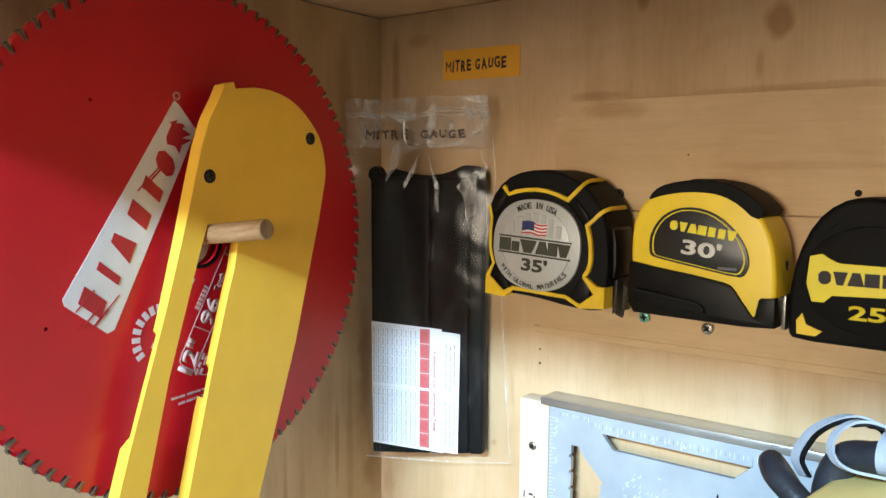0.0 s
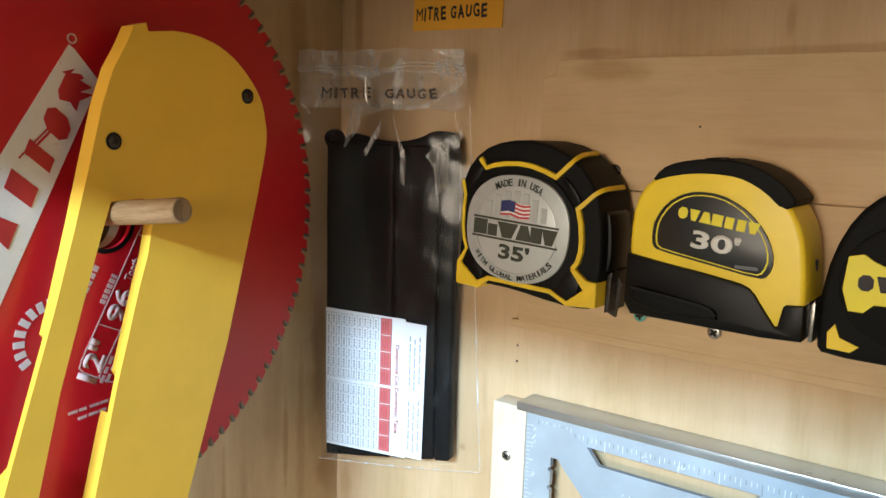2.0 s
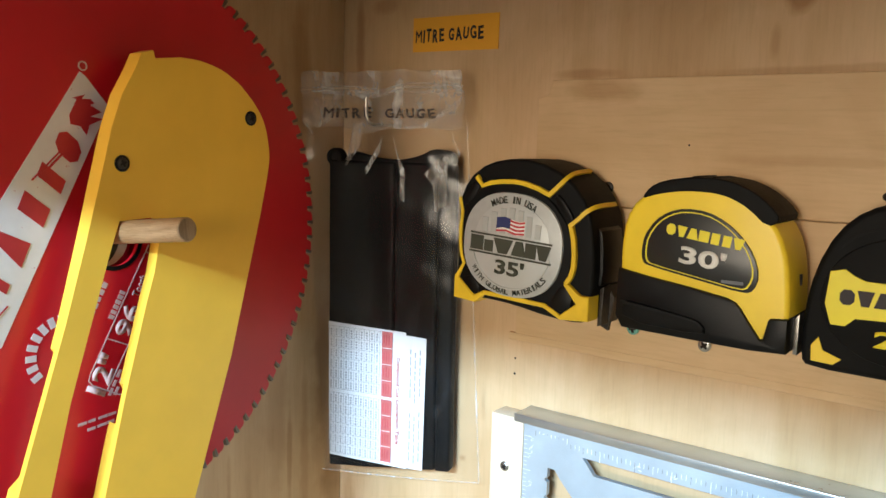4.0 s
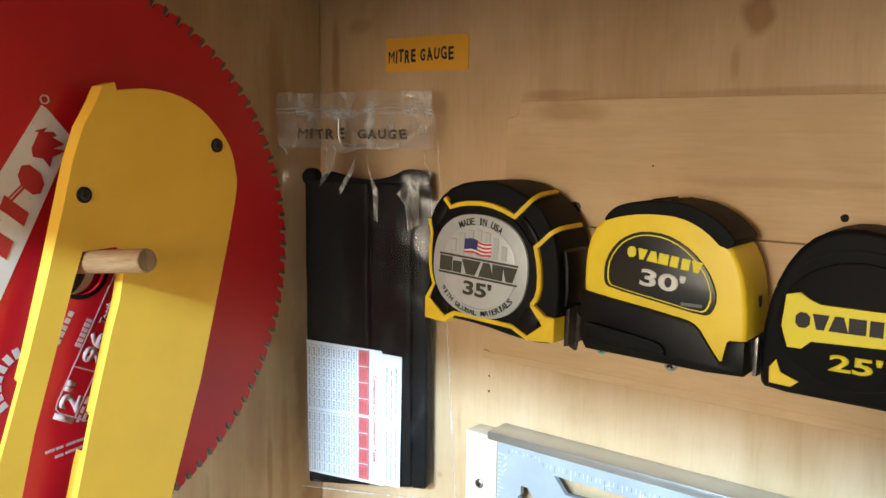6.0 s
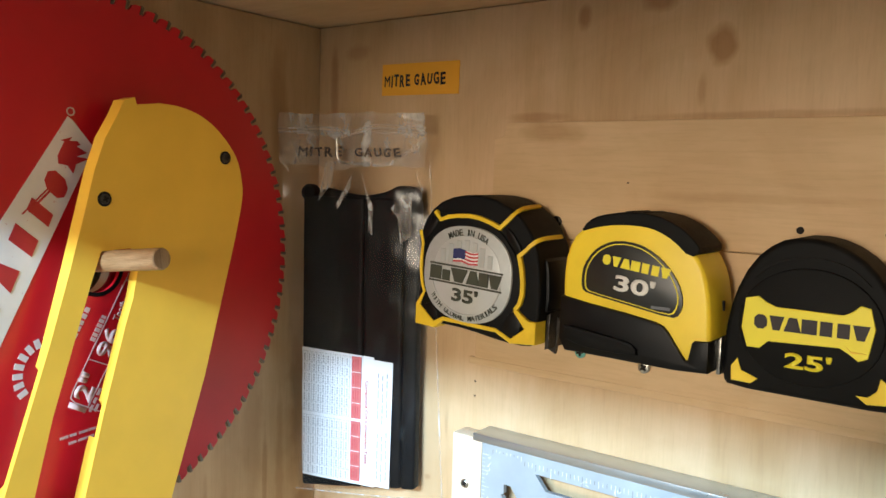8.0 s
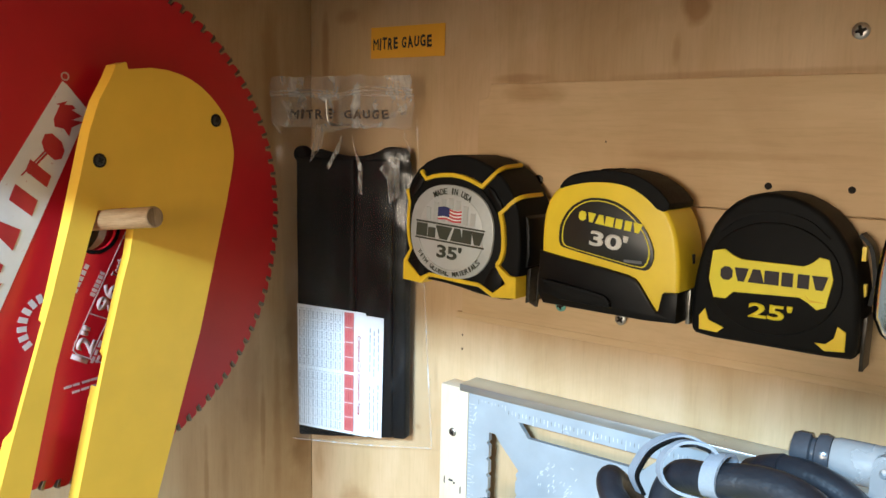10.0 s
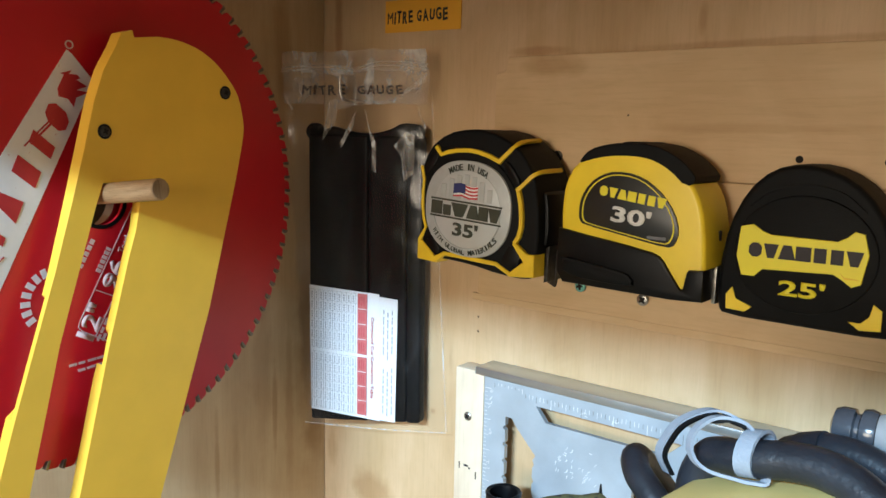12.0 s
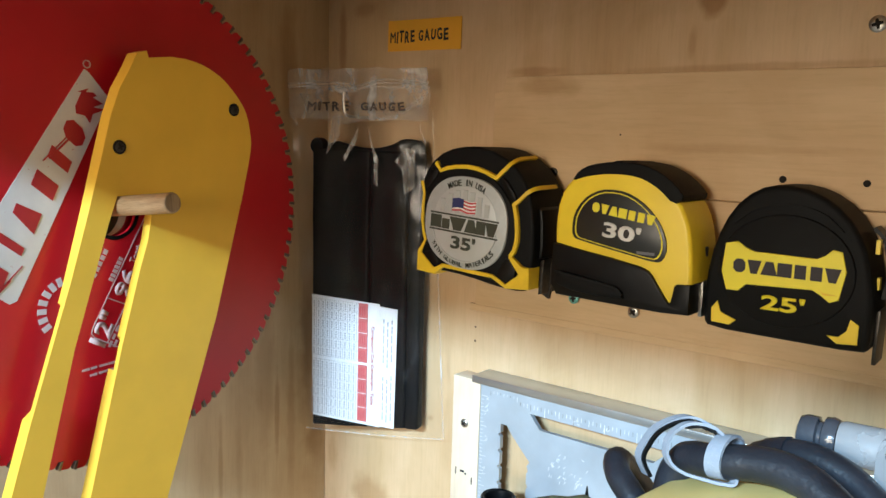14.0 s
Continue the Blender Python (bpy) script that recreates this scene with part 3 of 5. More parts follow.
SLOT = [(-0.2712, 1.6195), (-0.277, 1.603), (-0.301, 1.527), (-0.323, 1.440), (-0.336, 1.392), (-0.328, 1.386), (-0.312, 1.386), (-0.306, 1.392), (-0.2935, 1.432), (-0.2820, 1.478), (-0.2703, 1.524), (-0.2562, 1.574), (-0.2510, 1.590), (-0.2478, 1.6065), (-0.2490, 1.6195), (-0.252, 1.6205)]


def rounded(points):
    """The outline with its crown drawn as a smooth curve."""
    crown = smooth_line([(u, v, 0) for u, v in points[12:22]], 5)
    return points[:12] + [(p.x, p.y) for p in crown] + points[22:]


def cast(points):
    """From the cabinet's depth and height to the swung plate's own plane."""
    return [(0.0003 + 1.0228 * (u + 0.226), (v - 1.6) * 0.9963 - 0.0002 - 0.0104 * (u + 0.226)) for u, v in points]


body = prism(cast(rounded(OUT)), 0.0, 0.0038, [cast(SLOT)], bevel=0.0004, seg=1)
# thicker ribs on the underside, stepped as cast
crown_rib = [p for p in rounded(OUT) if p[1] >= 1.6385]
for o, deep in ((crown_rib, 0.0105), ([(-0.282, 1.639), (-0.290, 1.610), (-0.302, 1.569), (-0.3062, 1.5560), (-0.3020, 1.5490), (-0.2930, 1.5490), (-0.2700, 1.639)], 0.0082),
                ([(-0.3284, 1.4880), (-0.329, 1.486), (-0.341, 1.446), (-0.3634, 1.3720), (-0.352, 1.3720), (-0.3200, 1.4830), (-0.3225, 1.4930)], 0.0100),
                ([(-0.2478, 1.6065), (-0.2510, 1.5900), (-0.2562, 1.574), (-0.2689, 1.5290), (-0.2655, 1.5215), (-0.260, 1.5215), (-0.2390, 1.6065)], 0.0075),
                ([(-0.2764, 1.5000), (-0.2820, 1.478), (-0.2935, 1.432), (-0.306, 1.392), (-0.296, 1.392), (-0.268, 1.5000), (-0.2740, 1.5080)], 0.0100)):
    rib = prism(cast(o), 0.0038, deep)
    for v in rib.verts:
        if deep == 0.0082 and v.co.y > 0.005:
            # this one thins downwards
            v.co.y = 0.0072 + 0.0033 * (v.co.z + 0.051) / 0.0897
    part("rib", rib, YELLOW_PLATE, plate, smooth=20)
part("plate", body, YELLOW_PLATE, plate, smooth=20)


def plate_screw(x, z):
    """A levelling screw set into the insert."""
    s = part("levelling_screw", lathe([(0.0044, 0.0002), (0.0044, -0.0002), (0.0036, -0.0002), (0.0034, 0.0008 - 0.0008), (0.0001, -0.0001)], "y", 24, at=(x, -0.0002, z)), DARK_HOLE, plate, "black recessed levelling screw")
    part("screw_head", lathe([(0.0031, 0.0), (0.0031, -0.0007), (0.0024, -0.0011), (0.0001, -0.0011)], "y", 20, at=(x, -0.0002, z)), STEEL_DK, s)
    cr = []
    for k in range(4):
        a = radians(25 + 90 * k)
        c, sn = math.cos(a), math.sin(a)
        r = 0.0031
        cr += [(x + r * (0.62 * c + 0.14 * sn), z + r * (0.62 * sn - 0.14 * c)), (x + r * (0.62 * c - 0.14 * sn), z + r * (0.62 * sn + 0.14 * c)), (x + r * 0.2 * (c - sn), z + r * 0.2 * (sn + c))]
    part("cross_slot", prism(cr, -0.0016, -0.0012), DARK_HOLE, s, smooth=0)


for spot in cast([(-0.2690, 1.6500), (-0.1825, 1.6780)]):
    plate_screw(*spot)

# ---- note and marks on the back panel ----
note = thing("paper_label", "orange paper label with hand-lettered words stuck on the plywood", "label", pose(0.1165, -0.0004, 1.7490, 0, 0.9, 0))
part("paper", box(-0.0405, 0.0405, -0.0009, -0.0003, -0.0131, 0.0131), NOTE, note)


def handwriting(words, parent, x, z, y, width, height, seed, ink=INK):
    """Felt-pen capitals, each set a little askew."""
    r = random.Random(seed)
    wide = [0.35 if c == "I" else 1.25 if c == "M" else 1.0 for c in words]
    step = width / (sum(wide) + 0.28 * (len(words) - 1))
    at = x - width / 2
    for c, w in zip(words, wide):
        lettering("handwriting", c, ink, parent, at + w * step / 2, z + r.uniform(-0.05, 0.05) * height, y, w * step * r.uniform(0.92, 1.08), height * r.uniform(0.88, 1.08), r.uniform(-7, 7), 0.0003, r.uniform(-0.08, 0.1), bold=0.0 if c == "M" else 0.030)
        at += (w + 0.28) * step


for words, x, w in (("MITRE", -0.0236, 0.0280), ("GAUGE", 0.0110, 0.0325)):
    handwriting(words, note, x, -0.001 + 0.0007 * (x > 0), -0.0012, w, 0.0095, 3 + (x > 0))

for x, z, y, r, mtl, lab, tn in ((0.3255, 1.5425, 0, 0.0042, STEEL, "zinc cross-head screw below a tape measure", 40), (0.2770, 1.5455, 0, 0.0042, GREEN_SCREW, "green-coated cross-head screw below a tape measure", 10),
                                 (0.2520, 1.6385, -0.005, 0.0040, STEEL_DK, "dark cross-head screw in the plywood strip", 30), (0.4635, 1.7350, 0, 0.0050, STEEL, "zinc cross-head screw in the back panel", 15),
                                 (0.1865, 1.4280, -0.0183, 0.0036, STEEL, "zinc cross-head screw in the pine cleat", 35)):
    y = -0.0056 if (mtl is GREEN_SCREW or (mtl is STEEL and 0.3 < x < 0.4)) else y - 0.0006
    s = thing("screw", lab, "screw", group="screws in the back panel")
    long = 0.003 if z < 1.55 and x > 0.25 else 0.0
    part("head", lathe([(r * 0.4, 0.0034), (r * 0.4, 0.0009 - long), (r, 0.0006 - long), (r, -long), (r * 0.86, -0.0005 - long), (r * 0.5, -0.0008 - long), (0.0001, -0.0008 - long)], "y", 20, at=(x, y, z)), mtl, s)
    cr = []
    for k in range(4):
        a = radians(tn + 90 * k)
        c, sn = math.cos(a), math.sin(a)
        cr += [(x + r * (0.62 * c + 0.15 * sn), z + r * (0.62 * sn - 0.15 * c)), (x + r * (0.62 * c - 0.15 * sn), z + r * (0.62 * sn + 0.15 * c)), (x + r * 0.21 * (c - sn), z + r * 0.21 * (sn + c))]
    part("cross_slot", prism(cr, y - 0.0012 - long, y - 0.0006 - long), DARK_HOLE, s, smooth=0)

for x, z, r, y in ((0.419, 1.6420, 0.0020, -0.0052), (0.467, 1.6420, 0.0019, -0.0052), (0.181, 1.5060, 0.0007, -0.0002), (0.181, 1.4940, 0.0008, -0.0002), (0.306, 1.668, 0.0006, -0.0052)):
    solid("drill_hole", lathe([(r * 1.15, 0.0001), (r, -0.00005), (r * 0.5, 0.0), (0.0001, 0.0001)], "y", 16, at=(x, y, z)), DARK_HOLE, "small dark drilled hole in the plywood", "hole", group="drilled holes", kind="structure")

# ---- tape measures ----

def tape_silver():
    """Black rubber tape measure with a silver face and yellow trim."""
    ob = thing("tape_measure", "black rubber tape measure with yellow trim and silver face", "tape measure", pose(0.2110, 0, 1.5980), "row of tape measures")
    D = -0.058
    shell = [(-0.049, -0.036), (-0.046, -0.0385), (-0.026, -0.0370), (0.0, -0.0385), (0.028, -0.0430), (0.050, -0.0440), (0.056, -0.040), (0.0590, -0.016), (0.0580, 0.010), (0.0535, 0.030), (0.0390, 0.0480), (0.014, 0.0585), (-0.012, 0.0580), (-0.031, 0.0510), (-0.044, 0.035), (-0.0455, 0.015), (-0.0445, -0.012)]
    part("shell", prism(soft(shell, 1), D + 0.001, -0.012, bevel=0.013, seg=6), BLACK, ob)
    face = [(-0.0430, -0.0305), (-0.0405, -0.0355), (-0.024, -0.0350), (0.004, -0.0335), (0.028, -0.0385), (0.044, -0.0400), (0.046, -0.030), (0.042, -0.018), (0.0445, 0.0), (0.042, 0.016), (0.027, 0.0345), (0.008, 0.0435), (-0.010, 0.0440), (-0.028, 0.0455), (-0.044, 0.032), (-0.041, 0.018), (-0.0405, -0.012)]
    part("face_frame", prism(soft(face, 1), D - 0.0008, D + 0.004, bevel=0.0012), BLACK, ob)
    for line, w in (([(-0.0298, 0.0458), (-0.0246, 0.0398), (-0.0180, 0.0420), (-0.0100, 0.0432), (0.0, 0.0436), (0.0090, 0.0425), (0.0180, 0.0400), (0.0275, 0.0360)], 0.0031),
                    ([(0.0428, 0.0178), (0.0450, 0.0090), (0.0460, -0.0005), (0.0458, -0.0080), (0.0440, -0.0145), (0.0408, -0.0192)], 0.0032),
                    ([(-0.0428, 0.0310), (-0.0404, 0.0215), (-0.0415, 0.0110), (-0.0416, 0.0010), (-0.0404, -0.0080), (-0.0380, -0.0148)], 0.0024),
                    ([(-0.0215, -0.0326), (-0.0080, -0.0330), (0.0100, -0.0342), (0.0260, -0.0350), (0.0385, -0.0412)], 0.0030)):
        part("yellow_trim", prism(stripe(line, w), D - 0.0018, D + 0.004, bevel=0.0005, seg=1), YELLOW_DK, ob, "yellow rubber trim line")
    for o in ([(-0.0372, -0.0140), (-0.0392, -0.0142), (-0.0455, -0.0238), (-0.0458, -0.0388), (-0.0280, -0.0402), (-0.0202, -0.0340), (-0.0222, -0.0318), (-0.0288, -0.0352), (-0.0418, -0.0242)],
              [(0.0395, -0.0196), (0.0420, -0.0182), (0.0515, -0.0252), (0.0578, -0.0255), (0.0578, -0.0410), (0.0375, -0.0426), (0.0368, -0.0402), (0.0488, -0.0312)]):
        part("yellow_corner", prism(o, D - 0.0020, D + 0.012, bevel=0.0006, seg=1), YELLOW_DK, ob, "solid yellow corner guard")
    for o in ([(-0.0405, -0.0240), (-0.0300, -0.0215), (-0.0235, -0.0312), (-0.0290, -0.0345)], [(0.0365, -0.0215), (0.0405, -0.0200), (0.0478, -0.0312), (0.0372, -0.0392), (0.0290, -0.0345)],
              [(0.0300, 0.0345), (0.0405, 0.0205), (0.0460, 0.0215), (0.0340, 0.0375)], [(-0.0305, 0.0425), (-0.0255, 0.0385), (-0.0375, 0.0240), (-0.0415, 0.0300)]):
        part("corner_pad", prism(soft(o, 1), D - 0.0014, D + 0.003, bevel=0.0006), BLACK_ABS, ob)
    # yellow lines that run back over the rounded side
    part("side_trim", ribbon([(0.0266, D - 0.0016, 0.0360), (0.0312, D - 0.0008, 0.0405), (0.0352, D + 0.0006, 0.0448), (0.0374, D + 0.005, 0.0484), (0.0372, D + 0.014, 0.0504), (0.0350, -0.020, 0.0516)], (0.75, 0, -0.6), 0.0028, 0.0018), YELLOW_DK, ob)
    part("side_trim", ribbon([(0.0420, D - 0.0016, 0.0174), (0.0475, D - 0.0008, 0.0222), (0.0520, D + 0.0002, 0.0268), (0.0552, D + 0.003, 0.0295), (0.0568, D + 0.010, 0.0308), (0.0568, -0.026, 0.0312)], (-0.45, 0, 0.9), 0.0028, 0.0018), YELLOW_DK, ob)
    part("side_grip", prism(soft([(0.055, -0.022), (0.0615, -0.018), (0.0600, 0.014), (0.0550, 0.018)], 1), -0.048, -0.018, bevel=0.001, both=True), BLACK_ABS, ob)
    for k in range(5):
        a = radians(62 + 13 * k)
        part("grip_rib", box(-0.0035, 0.0035, -0.052, -0.014, 0, 0.0016, 0.0006), BLACK, ob).matrix_local = Matrix.Translation((0.0500 * math.cos(a) - 0.001, 0, 0.0570 * math.sin(a) - 0.0002)) @ pose(0, 0, 0, 0, 90 - math.degrees(a), 0)
    part("hook_end", prism([(0.0575, -0.046), (0.0605, -0.045), (0.0615, -0.020), (0.0585, -0.022)], -0.046, -0.022, bevel=0.0004), STEEL_DK, ob, "dark steel tape hook")
    part("hook_end", prism([(0.055, -0.0475), (0.0605, -0.0500), (0.0640, -0.028), (0.0590, -0.020)], -0.036, -0.033), STEEL_DK, ob)
    part("belt_clip", box(-0.014, 0.014, -0.0125, -0.0054, -0.030, 0.035, 0.002), STEEL, ob)
    dial = part("dial", prism(circle(0.0, 0.0018, 0.0380, 0.0345, 56, 2.35), D - 0.0026, D + 0.0005, bevel=0.0008), SILVER, ob, "silver face plate")
    dial.matrix_local = pose(0, 0, 0, 0, 3.5, 0)
    y = D - 0.0030
    part("inner_disc", prism(circle(0.0, 0.0015, 0.0290, 0.0278, 48, 2.2), y, y + 0.0006, bevel=0.0004), SILVER_LT, dial)
    for k in range(7):
        part("embossed_bar", prism(rect(-0.0232 + 0.0068 * k, -0.0188 + 0.0068 * k, 0.0085, 0.0085 + 0.006 + 0.012 * math.sin(math.pi * (k + 0.7) / 7.4)), y - 0.0004, y + 0.0002, bevel=0.0003, seg=1), SILVER, dial)
    wave = lambda x: 0.0009 * math.sin((x + 0.011) * 300)
    flag = part("flag", prism([(x, 0.0190 + wave(x)) for x in (-0.0115, -0.0060, 0.0, 0.0055, 0.0100)] + [(x, 0.0098 + wave(x)) for x in (0.0100, 0.0055, 0.0, -0.0060, -0.0115)], y - 0.0007, y - 0.0003), WHITE_INK, dial, "small printed striped flag")
    part("canton", prism([(-0.0115, 0.0192 + wave(-0.0115)), (-0.0115, 0.0120 + wave(-0.0115)), (-0.0060, 0.0122 + wave(-0.006)), (-0.0010, 0.0124 + wave(-0.001)), (-0.0010, 0.0192 + wave(-0.001)), (-0.0060, 0.0192 + wave(-0.006))], y - 0.0010, y - 0.0007), NAVY, flag)
    for k in range(4):
        xs = ((-0.0010, 0.0030, 0.0065, 0.0100) if k < 3 else (-0.0115, -0.0040, 0.0030, 0.0100))
        part("flag_stripe", prism([(x, 0.0186 - 0.0025 * k + wave(x)) for x in xs] + [(x, 0.0173 - 0.0025 * k + wave(x)) for x in xs[::-1]], y - 0.0010, y - 0.0007), FLAGRED, flag)
    part("pressed_rim", ribbon([(0.0300 * math.cos(a), y - 0.0002, 0.0010 + 0.0285 * math.sin(a)) for a in [math.pi * (1.05 + 0.9 * k / 14) for k in range(15)]], (0, 1, 0), 0.0008, 0.0010), SILVER_LT, dial)
    # the maker's word as plain shapes between two rules
    for x0, w, h, kind in ((-0.0312, 0.0100, 0.0098, "bar"), (-0.0202, 0.0068, 0.0076, "bar"), (-0.0130, 0.0150, 0.0098, "wedge"), (0.0012, 0.0112, 0.0098, "peak"), (0.0118, 0.0080, 0.0098, "bar"), (0.0198, 0.0108, 0.0098, "wedge")):
        part("name_block", prism([(x0 + w / 2 + px, -0.0046 + h / 2 + pz) for px, pz in glyph_block(w, h, 0.0, kind)], y - 0.0008, y - 0.0001), GREENINK, dial)
    for z in (0.0066, -0.0060):
        part("rule", prism(rect(-0.0318, 0.0312, z - 0.0006, z + 0.0006), y - 0.0008, y - 0.0001), GREENINK, dial)
    lettering("length_mark", "35'", GREENINK, dial, 0.0008, -0.0136, y - 0.0008, 0.0225, 0.0100, 0, 0.0004, bold=0.03)
    for words, rx, rz, a0, a1, flip, h in (("MADE IN USA", 0.0325, 0.0302, 119, 61, 0, 0.0046), ("WITH GLOBAL MATERIALS", 0.0335, 0.0310, 217, 323, 1, 0.0040)):
        for k, ch in enumerate(words):
            if ch == " ":
                continue
            a = radians(a0 + (a1 - a0) * k / (len(words) - 1))
            turn = math.degrees(a) + (90 if flip else -90)
            lettering("letter", ch, GREENINK, dial, rx * math.cos(a), 0.0016 + rz * math.sin(a), y - 0.0004, 0.0012 if ch == "I" else 0.0030, h, turn, 0.0003, bold=0.012)
    return ob


tape_silver()


def tape_yellow():
    """Yellow tape measure with a dark D-shaped label and black base and top grip."""
    ob = thing("tape_measure", "yellow tape measure with black label, base and crown", "tape measure", pose(0.336, 0, 1.598), "row of tape measures")
    D = -0.060
    shell = [(-0.0465, -0.036), (-0.044, -0.0395), (0.0, -0.0405), (0.040, -0.0400), (0.0500, -0.0385), (0.0498, -0.020), (0.0486, 0.0), (0.0456, 0.0165), (0.0390, 0.0290), (0.0262, 0.0405), (0.0100, 0.0460), (-0.0080, 0.0465), (-0.0250, 0.0455), (-0.0390, 0.0380), (-0.0462, 0.0255), (-0.0482, 0.0080), (-0.0470, -0.0150)]
    part("shell", prism(soft(shell, 1), D + 0.0008, -0.018, bevel=0.0048, seg=4), YELLOW, ob, "scuffed yellow case")
    # black rubber over the crown
    cap = [(-0.0372, 0.0375), (-0.0322, 0.0450), (-0.0240, 0.0492), (-0.0070, 0.0520), (0.0120, 0.0515), (0.0265, 0.0460), (0.0365, 0.0385), (0.0425, 0.0310), (0.0350, 0.0262), (0.0250, 0.0355), (0.0150, 0.0408), (0.0060, 0.0430), (-0.0060, 0.0435), (-0.0170, 0.0425), (-0.0280, 0.0402)]
    part("top_grip", prism(soft(cap, 1), D + 0.0006, -0.019, bevel=0.0045, seg=4), BLACK, ob, "black rubber crown grip")
    for k in range(6):
        a = radians(55 + 14 * k)
        part("grip_rib", box(-0.0022, 0.0022, -0.052, -0.022, 0, 0.0016, 0.0005), BLACK, ob).matrix_local = Matrix.Translation((0.046 * math.cos(a) - 0.002, 0, 0.0515 * math.sin(a) - 0.0004)) @ pose(0, 0, 0, 0, 90 - math.degrees(a), 0)
    base = [(-0.0480, -0.0042), (-0.0280, -0.0074), (-0.0040, -0.0106), (0.0170, -0.0140), (0.0220, -0.0160), (0.0250, -0.0190), (0.0295, -0.0255), (0.0362, -0.0345), (0.0378, -0.0340), (0.0398, -0.0235), (0.0410, -0.0222), (0.0500, -0.0215), (0.0500, -0.0405), (0.0300, -0.0415), (-0.0440, -0.0400), (-0.0485, -0.0330)]
    part("base", prism(base, D - 0.0018, -0.019, bevel=0.0015), BLACK_ABS, ob, "black plastic base")
    part("lever", prism(soft([(-0.0430, -0.0225), (-0.0300, -0.0240), (-0.0020, -0.0280), (0.0060, -0.0310), (0.0075, -0.0370), (-0.0430, -0.0350)], 1), D - 0.0050, D - 0.001, bevel=0.0016), BLACK, ob, "black lock lever")
    part("lever_ridge", ribbon([(-0.043, D - 0.0052, -0.0235), (-0.020, D - 0.0052, -0.0260), (0.001, D - 0.0050, -0.0290), (0.0065, D - 0.0045, -0.0330)], (0, 1, 0), 0.0016, 0.0016), BLACK_ABS, ob)
    lab = [(-0.0335, 0.0012), (-0.0342, 0.0080), (-0.0330, 0.0165), (-0.0270, 0.0260), (-0.0190, 0.0315), (-0.0100, 0.0340), (0.0030, 0.0330), (0.0140, 0.0280), (0.0230, 0.0205), (0.0300, 0.0110), (0.0335, 0.0), (0.0310, -0.0085), (0.0265, -0.0105), (0.0, -0.0060), (-0.0300, -0.0010)]
    L = part("label", prism(soft(lab, 1), D - 0.0008, D + 0.0020, bevel=0.0004), LABEL_DARK, ob, "dark D-shaped printed label")
    inner = [(x * 0.93, 0.012 + (z - 0.012) * 0.93) for x, z in soft(lab, 1)]
    inner2 = [(x * 0.905, 0.012 + (z - 0.012) * 0.90) for x, z in soft(lab, 1)]
    part("label_border", prism(inner, D - 0.0011, D - 0.0007, [inner2]), LEMON, L, smooth=0)
    # the maker's word as plain shapes
    for k, (w, kind) in enumerate(((0.0052, "round"), (0.0056, "wedge"), (0.0066, "peak"), (0.0058, "bar"), (0.0046, "bar"), (0.0046, "bar"), (0.0062, "wedge"))):
        part("name_block", prism(turned(glyph_block(w, 0.0062, 0.0, kind), -0.0168 + 0.0064 * k, 0.0216 - 0.00088 * k, -7.5), D - 0.0012, D - 0.0007), LEMON, L)
    lettering("length_mark", "30'", WHITE_INK, L, 0.0022, 0.0066, D - 0.0012, 0.0265, 0.0104, -6, 0.0004, bold=0.03)
    part("code_bar", prism(rect(0.0135, 0.0255, -0.0060, -0.0042), D - 0.0012, D - 0.0007), GREYINK, L)
    part("hook_end", prism([(0.0500, -0.0430), (0.0525, -0.0430), (0.0525, -0.0200), (0.0500, -0.0230)], -0.046, -0.024, bevel=0.0003), STEEL, ob, "steel tape hook")
    part("side_mark", box(0.0480, 0.0494, -0.036, -0.033, -0.006, 0.000), BLACK_ABS, ob)
    part("belt_clip", box(-0.014, 0.014, -0.0125, -0.0054, -0.030, 0.030, 0.002), STEEL, ob)
    return ob


tape_yellow()


